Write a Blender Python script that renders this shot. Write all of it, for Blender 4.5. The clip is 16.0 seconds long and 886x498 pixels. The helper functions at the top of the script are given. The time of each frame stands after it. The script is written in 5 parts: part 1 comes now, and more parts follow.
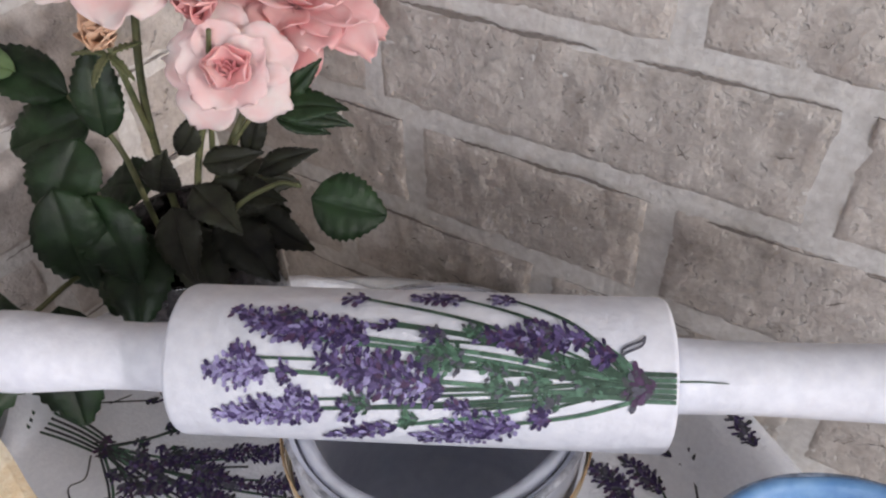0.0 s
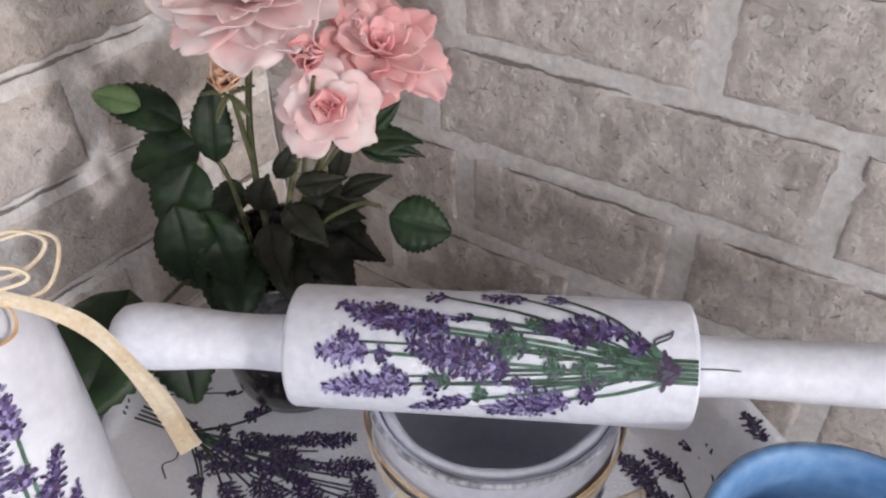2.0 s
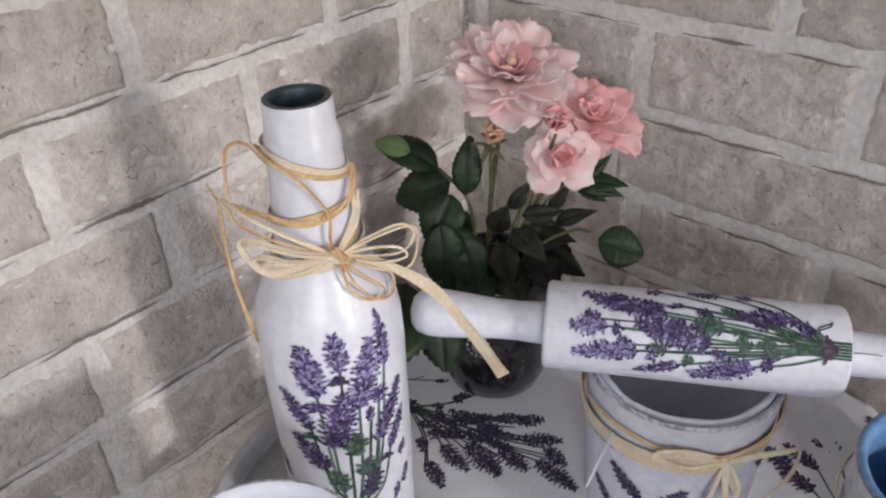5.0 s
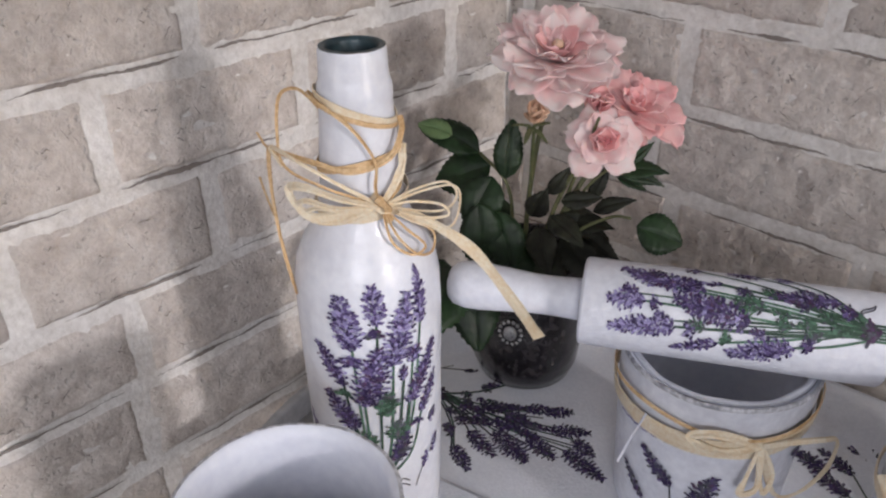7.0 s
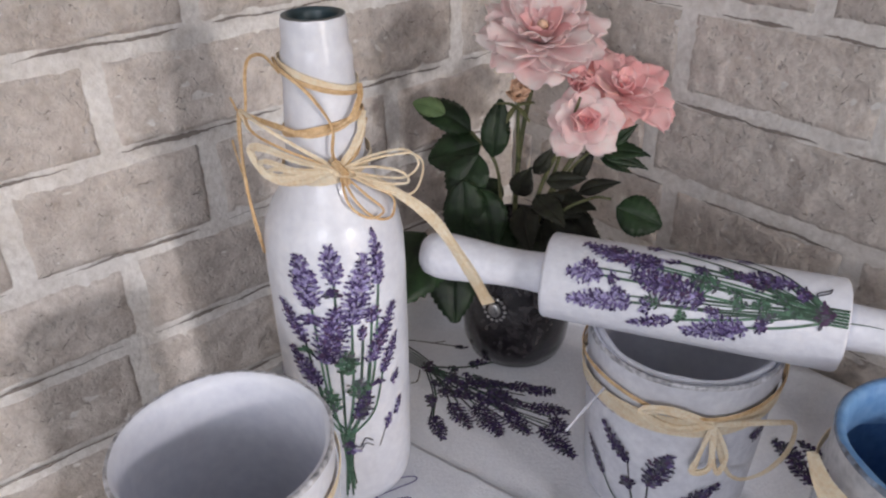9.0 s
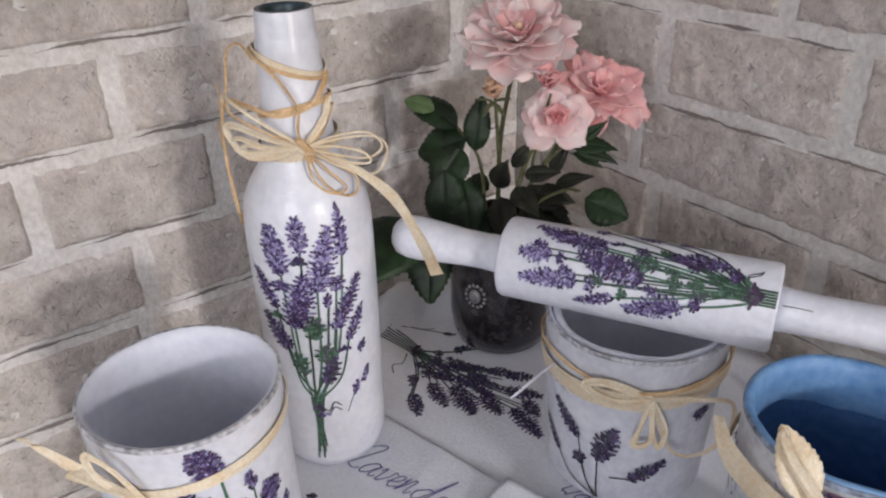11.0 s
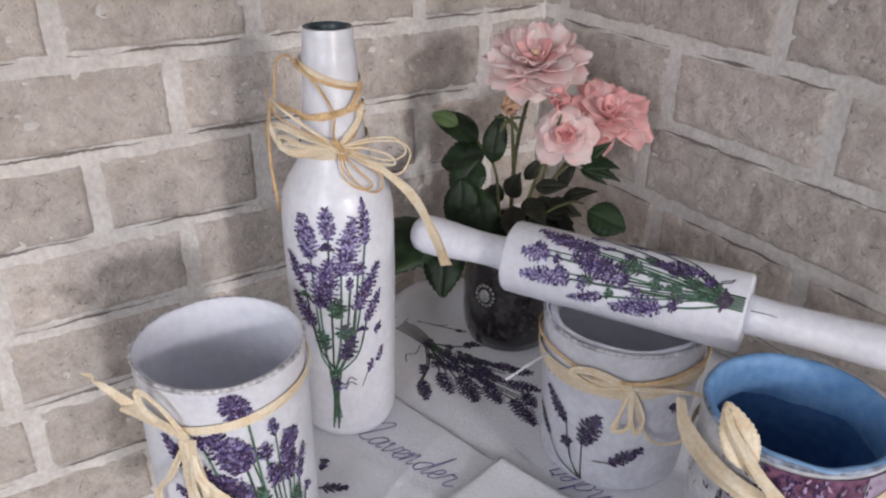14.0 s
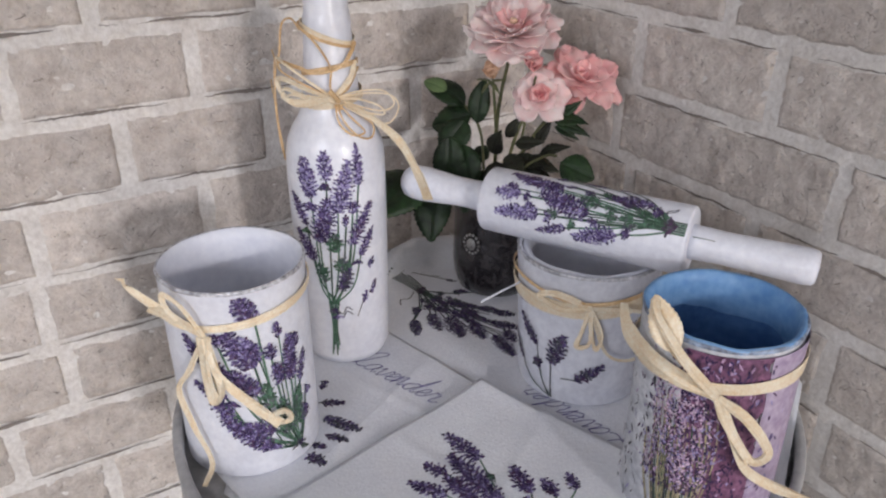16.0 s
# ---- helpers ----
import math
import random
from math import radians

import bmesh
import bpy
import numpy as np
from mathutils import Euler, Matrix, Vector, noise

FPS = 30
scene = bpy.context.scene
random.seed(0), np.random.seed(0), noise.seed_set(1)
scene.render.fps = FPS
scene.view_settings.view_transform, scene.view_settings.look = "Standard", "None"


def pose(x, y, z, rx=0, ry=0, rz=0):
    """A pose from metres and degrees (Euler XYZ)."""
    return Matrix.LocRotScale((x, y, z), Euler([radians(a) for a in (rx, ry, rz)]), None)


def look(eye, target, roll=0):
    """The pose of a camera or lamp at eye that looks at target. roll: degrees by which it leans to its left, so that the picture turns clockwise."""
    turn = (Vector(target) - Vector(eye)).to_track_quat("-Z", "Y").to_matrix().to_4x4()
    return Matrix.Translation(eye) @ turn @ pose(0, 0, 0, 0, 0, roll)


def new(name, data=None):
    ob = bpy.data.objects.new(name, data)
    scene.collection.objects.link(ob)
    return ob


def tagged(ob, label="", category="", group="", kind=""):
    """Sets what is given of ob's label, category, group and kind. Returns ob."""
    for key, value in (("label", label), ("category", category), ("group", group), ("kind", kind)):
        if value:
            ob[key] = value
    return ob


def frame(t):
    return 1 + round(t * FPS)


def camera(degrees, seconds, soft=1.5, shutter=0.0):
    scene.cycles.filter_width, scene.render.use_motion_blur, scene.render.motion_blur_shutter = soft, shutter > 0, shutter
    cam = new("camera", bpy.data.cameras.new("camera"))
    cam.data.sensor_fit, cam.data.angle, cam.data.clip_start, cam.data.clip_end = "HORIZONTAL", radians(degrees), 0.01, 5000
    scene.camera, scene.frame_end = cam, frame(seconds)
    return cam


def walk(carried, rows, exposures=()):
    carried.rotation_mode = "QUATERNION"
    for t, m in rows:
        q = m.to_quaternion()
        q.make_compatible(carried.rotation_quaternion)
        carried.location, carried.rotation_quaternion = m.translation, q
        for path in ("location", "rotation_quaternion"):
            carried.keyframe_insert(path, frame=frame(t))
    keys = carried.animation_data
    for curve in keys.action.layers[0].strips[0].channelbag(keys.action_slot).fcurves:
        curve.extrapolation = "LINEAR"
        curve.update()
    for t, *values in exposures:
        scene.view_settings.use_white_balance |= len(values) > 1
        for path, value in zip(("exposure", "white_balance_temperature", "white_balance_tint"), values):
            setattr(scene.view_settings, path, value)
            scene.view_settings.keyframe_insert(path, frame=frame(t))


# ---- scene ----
cam = camera(59.4, 16.0, soft=2.2)
PATH = [
    (0, (0.309, -0.231, 0.259), (-0.568, 1.023, -1.031), -2.1),
    (0.5, (0.31, -0.238, 0.261), (-0.575, 1.018, -1.02), -1.8),
    (1, (0.312, -0.245, 0.267), (-0.583, 1.02, -0.997), -1.8),
    (1.5, (0.315, -0.257, 0.276), (-0.596, 1.012, -0.973), -1.5),
    (2, (0.318, -0.27, 0.284), (-0.615, 0.995, -0.952), -1.9),
    (2.5, (0.322, -0.282, 0.296), (-0.638, 0.981, -0.922), -2.6),
    (3, (0.319, -0.3, 0.307), (-0.676, 0.957, -0.889), -2.7),
    (3.5, (0.326, -0.311, 0.318), (-0.697, 0.95, -0.849), -3.2),
    (4, (0.328, -0.33, 0.327), (-0.729, 0.926, -0.815), -3.4),
    (4.5, (0.325, -0.358, 0.328), (-0.778, 0.881, -0.789), -3.2),
    (5, (0.324, -0.382, 0.326), (-0.805, 0.85, -0.772), -2.5),
    (5.2, (0.325, -0.39, 0.322), (-0.808, 0.849, -0.764), -2.6),
    (7.3, (0.335, -0.399, 0.301), (-0.893, 0.811, -0.714), -0.3),
    (7.5, (0.339, -0.399, 0.3), (-0.898, 0.79, -0.728), -0.3),
    (8, (0.351, -0.391, 0.296), (-0.923, 0.757, -0.733), -0.8),
    (8.5, (0.361, -0.385, 0.295), (-0.938, 0.736, -0.732), -1.2),
    (8.7, (0.365, -0.383, 0.297), (-0.941, 0.736, -0.724), -1.0),
    (10.8, (0.415, -0.367, 0.289), (-1.018, 0.628, -0.69), -2.3),
    (11, (0.423, -0.366, 0.292), (-1.015, 0.636, -0.673), -1.7),
    (11.5, (0.435, -0.368, 0.293), (-1.016, 0.624, -0.663), -1.5),
    (12, (0.445, -0.371, 0.295), (-1.018, 0.613, -0.649), -0.8),
    (12.5, (0.451, -0.374, 0.293), (-1.01, 0.602, -0.662), 0.4),
    (13, (0.456, -0.38, 0.293), (-1.015, 0.58, -0.664), 0.6),
    (13.5, (0.459, -0.379, 0.297), (-1.03, 0.576, -0.636), 0.0),
    (14, (0.466, -0.384, 0.302), (-1.037, 0.568, -0.613), 0.6),
    (14.5, (0.481, -0.389, 0.3), (-1.035, 0.552, -0.604), 1.4),
    (15, (0.497, -0.393, 0.296), (-1.022, 0.534, -0.616), 0.3),
    (15.5, (0.512, -0.404, 0.296), (-1.023, 0.509, -0.605), 0.2),
    (16, (0.53, -0.403, 0.294), (-0.998, 0.518, -0.611), 0.0),
]
walk(cam, [(t, look(eye, target, roll)) for t, eye, target, roll in PATH], [(0, 0.34), (2, 0.35), (3.5, 0.14), (5, 0.05), (11, -0.05), (16, -0.06)])

# ---- daylight ----
world = bpy.data.worlds.new("daylight")
scene.world = world
world.use_nodes = True
sky = world.node_tree.nodes.new("ShaderNodeTexSky")
sky.sky_type, sky.sun_disc = "NISHITA", False
sky.sun_elevation, sky.sun_rotation = radians(15), radians(92)
world.node_tree.links.new(sky.outputs[0], world.node_tree.nodes["Background"].inputs[0])
world.node_tree.nodes["Background"].inputs[1].default_value = 0.1


def lamp(name, kind, m, energy, color, size=(1, 1), angle=0.5):
    data = bpy.data.lights.new(name, kind)
    data.energy, data.color = energy, color
    if kind == "AREA":
        data.shape, data.size, data.size_y = "RECTANGLE", size[0], size[1]
    else:
        data.angle = radians(angle)
    ob = new(name, data)
    ob.matrix_world = m
    return ob


SUN_FROM = Vector((1.0, -0.03, 0.27))
lamp("sun", "SUN", look(SUN_FROM, (0, 0, 0)), 0.95, (1.0, 0.955, 0.98), angle=3.6)
lamp("east_window_light", "AREA", look((2.97, -0.32, 0.15), (0, -0.3, 0.05)), 14, (0.88, 0.93, 1.02), (0.5, 1.3))
lamp("south_window_light", "AREA", look((2.15, -2.97, 1.15), (0.2, -0.1, 0.2)), 38, (0.945, 0.94, 1.01), (1.3, 1.0))


# ---- materials ----
def material(name, color, rough=0.6, dark=None, light=None, grain=200.0, stain=18.0, bump=0.0, bump_scale=300.0, metal=0.0, coat=0.0, vary=0.0,
             island=0.0, spread=(0.35, 0.65), translucent=0.0, specular=0.5, pits=0.0):
    """A procedural surface: a colour broken up at two scales, with fine relief, varied from piece to piece."""
    mat = bpy.data.materials.new(name)
    mat.use_nodes = True
    nt, nodes, link = mat.node_tree, mat.node_tree.nodes, mat.node_tree.links.new
    p = nodes["Principled BSDF"]
    p.inputs["Roughness"].default_value, p.inputs["Metallic"].default_value = rough, metal
    p.inputs["Coat Weight"].default_value, p.inputs["Specular IOR Level"].default_value = coat, specular
    p.inputs["Coat Roughness"].default_value = 0.15
    geo = nodes.new("ShaderNodeNewGeometry")
    dark = dark or tuple(c * 0.82 for c in color)
    light = light or tuple(min(1, c * 1.12) for c in color)

    def noise_of(scale, detail=4.0):
        n = nodes.new("ShaderNodeTexNoise")
        n.inputs["Scale"].default_value, n.inputs["Detail"].default_value = scale, detail
        link(geo.outputs["Position"], n.inputs["Vector"])
        return n.outputs["Fac"]

    def ramp(fac, c0, c1, a, b):
        r = nodes.new("ShaderNodeValToRGB")
        r.color_ramp.elements[0].position, r.color_ramp.elements[1].position = a, b
        r.color_ramp.elements[0].color, r.color_ramp.elements[1].color = (*c0, 1), (*c1, 1)
        link(fac, r.inputs[0])
        return r.outputs[0]

    def mix(kind, fac, a, b):
        x = nodes.new("ShaderNodeMix")
        x.data_type, x.blend_type = "RGBA", kind
        x.inputs[0].default_value = fac
        link(a, x.inputs[6]), link(b, x.inputs[7])
        return x.outputs[2]

    c = mix("MIX", 0.5, ramp(noise_of(stain), dark, light, *spread), ramp(noise_of(grain, 6.0), dark, light, *spread))
    if vary or island:
        if vary:
            rnd = nodes.new("ShaderNodeObjectInfo").outputs["Random"]
        else:
            rnd = geo.outputs["Random Per Island"]
        amount = vary or island
        c = mix("MULTIPLY", 1.0, c, ramp(rnd, (1 - amount,) * 3, (1 + amount,) * 3, 0.0, 1.0))
    hollow = None
    if pits:
        hollow = ramp(noise_of(300, 3.0), (1, 1, 1), (0, 0, 0), 0.58, 0.72)
        worn = ramp(noise_of(300, 3.0), (1, 1, 1), (1 - pits,) * 3, 0.60, 0.72)
        broad = ramp(noise_of(90, 5.0), (1 + 0.35 * pits,) * 3, (1 - 0.45 * pits,) * 3, 0.36, 0.66)
        c = mix("MULTIPLY", 1.0, mix("MULTIPLY", 1.0, c, worn), broad)
    link(c, p.inputs["Base Color"])
    if bump:
        b = nodes.new("ShaderNodeBump")
        b.inputs["Strength"].default_value, b.inputs["Distance"].default_value = bump, 0.001
        link(noise_of(bump_scale, 6.0), b.inputs["Height"])
        last = b
        if hollow:
            last = nodes.new("ShaderNodeBump")
            last.inputs["Strength"].default_value, last.inputs["Distance"].default_value = 0.7, 0.0008
            link(hollow, last.inputs["Height"])
            link(b.outputs[0], last.inputs["Normal"])
        link(last.outputs[0], p.inputs["Normal"])
    if translucent:
        tr, sh = nodes.new("ShaderNodeBsdfTranslucent"), nodes.new("ShaderNodeMixShader")
        link(c, tr.inputs[0])
        sh.inputs[0].default_value = translucent
        link(p.outputs[0], sh.inputs[1]), link(tr.outputs[0], sh.inputs[2])
        link(sh.outputs[0], nodes["Material Output"].inputs[0])
    return mat


BRICK = material("weathered_brick", (0.565, 0.51, 0.475), 0.9, (0.405, 0.355, 0.325), (0.68, 0.635, 0.60), 300, 60, 1.0, 430, vary=0.09, specular=0.2, spread=(0.3, 0.68), pits=0.2)
MORTAR = material("pale_mortar", (0.72, 0.695, 0.675), 0.92, (0.57, 0.54, 0.515), (0.81, 0.79, 0.775), 260, 45, 0.9, 330, specular=0.2)
CREVICE = material("dark_crevice", (0.25, 0.22, 0.205), 0.95, grain=600, specular=0.1)
PLASTER = material("plain_plaster", (0.72, 0.71, 0.69), 0.9, grain=60, stain=3)
FLOOR = material("floor_boards", (0.34, 0.28, 0.22), 0.5, grain=40, stain=4)
WHITE = material("white_painted_glass", (0.740, 0.757, 0.836), 0.34, (0.671, 0.687, 0.769), (0.799, 0.817, 0.886), 260, 40, 0.35, 160, coat=0.25)
CHALK = material("white_chalk_paint", (0.735, 0.752, 0.831), 0.5, (0.656, 0.672, 0.755), (0.794, 0.812, 0.886), 300, 40, 0.5, 240, coat=0.1)
PAPERED = material("decoupage_paper", (0.651, 0.667, 0.734), 0.5, (0.553, 0.567, 0.642), (0.740, 0.757, 0.825), 260, 45, 0.6, 200, coat=0.1)
INSIDE = material("white_inner_paint", (0.760, 0.782, 0.877), 0.55, (0.690, 0.713, 0.816), (0.809, 0.832, 0.916), 220, 30, 0.4, 120)
# Darker copy of the lip's blue: shade deep in the tin, put into colour.
BLUE_SHADED = material("shade_darkened_blue_inside", (0.05, 0.135, 0.35), 0.5, (0.035, 0.10, 0.28), (0.08, 0.19, 0.43), 240, 30, 0.4, 160)
BLUE = material("sky_blue_paint", (0.16, 0.33, 0.62), 0.5, (0.11, 0.27, 0.56), (0.23, 0.42, 0.69), 240, 30, 0.4, 160)
TIN = material("worn_tin_edge", (0.16, 0.16, 0.19), 0.45, (0.05, 0.05, 0.07), (0.42, 0.42, 0.46), 420, 90, 0.4, 500, metal=0.5)
PALE_EDGE = material("chalky_worn_edge", (0.50, 0.505, 0.56), 0.55, (0.10, 0.10, 0.12), (0.78, 0.785, 0.84), 420, 120, 0.5, 500)
SOFT_EDGE = material("chipped_blue_edge", (0.30, 0.36, 0.48), 0.5, (0.08, 0.08, 0.10), (0.40, 0.50, 0.68), 420, 120, 0.4, 500)
COLLAGE = material("pale_photo_paper", (0.60, 0.62, 0.66), 0.5, (0.40, 0.42, 0.47), (0.74, 0.75, 0.79), 260, 90, 0.4, 220)
PLUM = material("deep_plum_print", (0.13, 0.045, 0.105), 0.5, (0.05, 0.018, 0.045), (0.27, 0.12, 0.22), 420, 120, 0.3, 300)
MAUVE = material("mauve_print", (0.40, 0.33, 0.45), 0.5, (0.27, 0.20, 0.33), (0.50, 0.43, 0.55), 300, 110, 0.3, 300)
NAPKIN = material("paper_napkin", (0.789, 0.807, 0.867), 0.8, (0.731, 0.748, 0.811), (0.839, 0.857, 0.912), 500, 16, 0.5, 700, specular=0.2)
GREYWOOD = material("grey_painted_wood", (0.42, 0.42, 0.43), 0.5, (0.34, 0.34, 0.35), (0.50, 0.50, 0.51), 200, 20, 0.4, 150)
DARKGLASS = material("smoky_dark_glass", (0.016, 0.013, 0.014), 0.13, (0.004, 0.003, 0.004), (0.085, 0.075, 0.078), 300, 130, 1.0, 120, coat=0.5, spread=(0.45, 0.78))
SILVER = material("tarnished_silver", (0.42, 0.41, 0.41), 0.3, (0.2, 0.2, 0.2), (0.6, 0.6, 0.6), 900, 200, 0.3, 900, metal=0.8)
RAFFIA = material("dry_raffia", (0.90, 0.79, 0.60), 0.6, (0.80, 0.63, 0.41), (0.94, 0.87, 0.72), 700, 90, 0.6, 900, vary=0.1, translucent=0.15)
RAFFIA_BROWN = material("brown_raffia", (0.66, 0.45, 0.24), 0.65, (0.48, 0.29, 0.13), (0.78, 0.58, 0.35), 700, 90, 0.6, 900, vary=0.1)
PETAL = material("pale_pink_petal", (0.99, 0.87, 0.865), 0.6, (0.985, 0.78, 0.78), (0.99, 0.945, 0.935), 150, 75, 0.1, 260, island=0.02, translucent=0.55, specular=0.25)
PETAL_DEEP = material("rose_pink_petal", (0.86, 0.40, 0.41), 0.6, (0.80, 0.30, 0.32), (0.91, 0.56, 0.54), 120, 50, 0.3, 260, island=0.06, translucent=0.25, specular=0.25)
PETAL_MID = material("pink_petal", (0.98, 0.65, 0.655), 0.6, (0.975, 0.56, 0.57), (0.985, 0.80, 0.79), 120, 45, 0.2, 260, island=0.03, translucent=0.48, specular=0.25)
FADED = material("faded_petal", (0.62, 0.40, 0.27), 0.7, (0.45, 0.27, 0.17), (0.76, 0.54, 0.40), 300, 90, island=0.1)
LEAF = material("rose_leaf", (0.014, 0.032, 0.013), 0.48, (0.008, 0.016, 0.008), (0.024, 0.054, 0.02), 160, 50, 0.5, 260, vary=0.25, translucent=0.1, specular=0.35)
# Darker copy of LEAF: the bouquet's inner shade is put into its colour.
LEAF_DARK = material("shade_tinted_leaf", (0.020, 0.020, 0.014), 0.5, (0.010, 0.009, 0.008), (0.032, 0.036, 0.022), 160, 50, 0.5, 260, vary=0.25, translucent=0.08, specular=0.3)
LEAF_PALE = material("pale_leaf_underside", (0.13, 0.21, 0.075), 0.55, (0.12, 0.20, 0.08), (0.20, 0.30, 0.14), 160, 50, 0.4, 260, translucent=0.2)
STALK = material("green_stalk", (0.09, 0.11, 0.045), 0.55, (0.06, 0.075, 0.03), (0.15, 0.15, 0.07), 260, 60)
STALK_DARK = material("dark_stalk", (0.05, 0.04, 0.03), 0.55, grain=260)


def ink(name, color, amount=0.28):
    return material(name, color, 0.55, tuple(c * 0.75 for c in color), tuple(min(1, c * 1.25) for c in color), 900, 300, island=amount, specular=0.25)


INK = [ink("ink_deep_violet", (0.042, 0.028, 0.085)), ink("ink_violet", (0.115, 0.085, 0.205)), ink("ink_lilac", (0.28, 0.25, 0.44)), ink("ink_wine", (0.085, 0.045, 0.10)),
       ink("ink_green", (0.085, 0.165, 0.115)), ink("ink_dark_green", (0.045, 0.085, 0.06)), ink("ink_grey", (0.05, 0.055, 0.06)), ink("ink_slate", (0.10, 0.10, 0.13)),
       ink("ink_script", (0.16, 0.15, 0.34)), ink("ink_pink_lilac", (0.42, 0.29, 0.44)), ink("ink_straw", (0.34, 0.30, 0.19)), ink("ink_pale_pink", (0.60, 0.46, 0.58))]
DEEP, VIOLET, LILAC, WINE, GREEN, DGREEN, GREY, SLATE, SCRIPT, PINK, STRAW, PALE = range(12)
FLOWER = (DEEP, DEEP, DEEP, VIOLET, VIOLET, VIOLET, LILAC, WINE)
FLOWER_BRIGHT = (DEEP, DEEP, VIOLET, VIOLET, VIOLET, LILAC, LILAC, LILAC)
FLOWER_DULL = (DEEP, DEEP, DEEP, GREY, SLATE, VIOLET, WINE, SLATE)
LEAFY = (GREEN, DGREEN, DGREEN, SLATE, GREEN)


# ---- building helpers ----
def part(name, bm, mat, parent=None, label="", smooth=True):
    """Links a bmesh as one mesh object, under a thing or a part."""
    me = bpy.data.meshes.new(name)
    bm.to_mesh(me)
    bm.free()
    return link_mesh(name, me, mat, parent, label, smooth)


def link_mesh(name, me, mat, parent=None, label="", smooth=True):
    for m in mat if isinstance(mat, (list, tuple)) else (mat,):
        me.materials.append(m)
    if smooth:
        me.polygons.foreach_set("use_smooth", [True] * len(me.polygons))
    ob = new(name, me)
    ob.parent = parent
    if label:
        ob["label"] = label
    return ob


def thing(name, label, category, group="", at=(0, 0, 0)):
    ob = tagged(new(name), label, category, group)
    ob.empty_display_size = 0.02
    ob.location = at
    return ob


def box(lo, hi, bevel=0.0):
    bm = bmesh.new()
    bmesh.ops.create_cube(bm, size=1)
    for v in bm.verts:
        v.co = Vector([lo[n] + (v.co[n] + 0.5) * (hi[n] - lo[n]) for n in range(3)])
    if bevel:
        bmesh.ops.bevel(bm, geom=bm.edges[:], offset=bevel, segments=2, affect="EDGES")
    return bm


def lathe(profile, center=(0, 0), segs=64, wobble=0.0, seed=0.0, bm=None):
    """A round body from a profile of (radius, height), slightly uneven."""
    bm = bm or bmesh.new()
    rings = []
    for r, z in profile:
        ring = []
        for n in range(segs):
            a = 2 * math.pi * n / segs
            k = r + (wobble * noise.noise((math.cos(a) * 2 + seed, math.sin(a) * 2, z * 60)) if wobble else 0)
            dz = wobble * 0.8 * noise.noise((math.cos(a) * 3, math.sin(a) * 3 + seed, 7)) if wobble and z > 0.02 else 0
            ring.append(bm.verts.new((center[0] + k * math.cos(a), center[1] + k * math.sin(a), z + dz)))
        rings.append(ring)
    for a, b in zip(rings, rings[1:]):
        for n in range(segs):
            bm.faces.new((a[n], a[(n + 1) % segs], b[(n + 1) % segs], b[n]))
    return bm, rings


def cap(bm, ring, flip=False):
    bm.faces.new(ring[::-1] if flip else ring)


def spline(points, steps=8):
    """A smooth line through the points."""
    p = [Vector(q) for q in points]
    p = [2 * p[0] - p[1], *p, 2 * p[-1] - p[-2]]
    out = []
    for a, b, c, d in zip(p, p[1:], p[2:], p[3:]):
        for n in range(steps):
            t = n / steps
            out.append(0.5 * (2 * b + (c - a) * t + (2 * a - 5 * b + 4 * c - d) * t * t + (3 * b - a - 3 * c + d) * t ** 3))
    return out + [p[-2]]


def tube(points, r0, r1=None, segs=7, steps=6):
    line = spline(points, steps) if steps else [Vector(q) for q in points]
    r1 = r0 if r1 is None else r1
    bm, rings = bmesh.new(), []
    side = Vector((0.31, 0.87, 0.4))
    for n, q in enumerate(line):
        d = (line[min(n + 1, len(line) - 1)] - line[max(n - 1, 0)]).normalized()
        u = d.cross(side).normalized()
        w = d.cross(u)
        r = r0 + (r1 - r0) * n / (len(line) - 1)
        rings.append([bm.verts.new(q + r * (u * math.cos(k * 2 * math.pi / segs) + w * math.sin(k * 2 * math.pi / segs))) for k in range(segs)])
    for a, b in zip(rings, rings[1:]):
        for k in range(segs):
            bm.faces.new((a[k], a[(k + 1) % segs], b[(k + 1) % segs], b[k]))
    cap(bm, rings[0], True), cap(bm, rings[-1])
    return bm


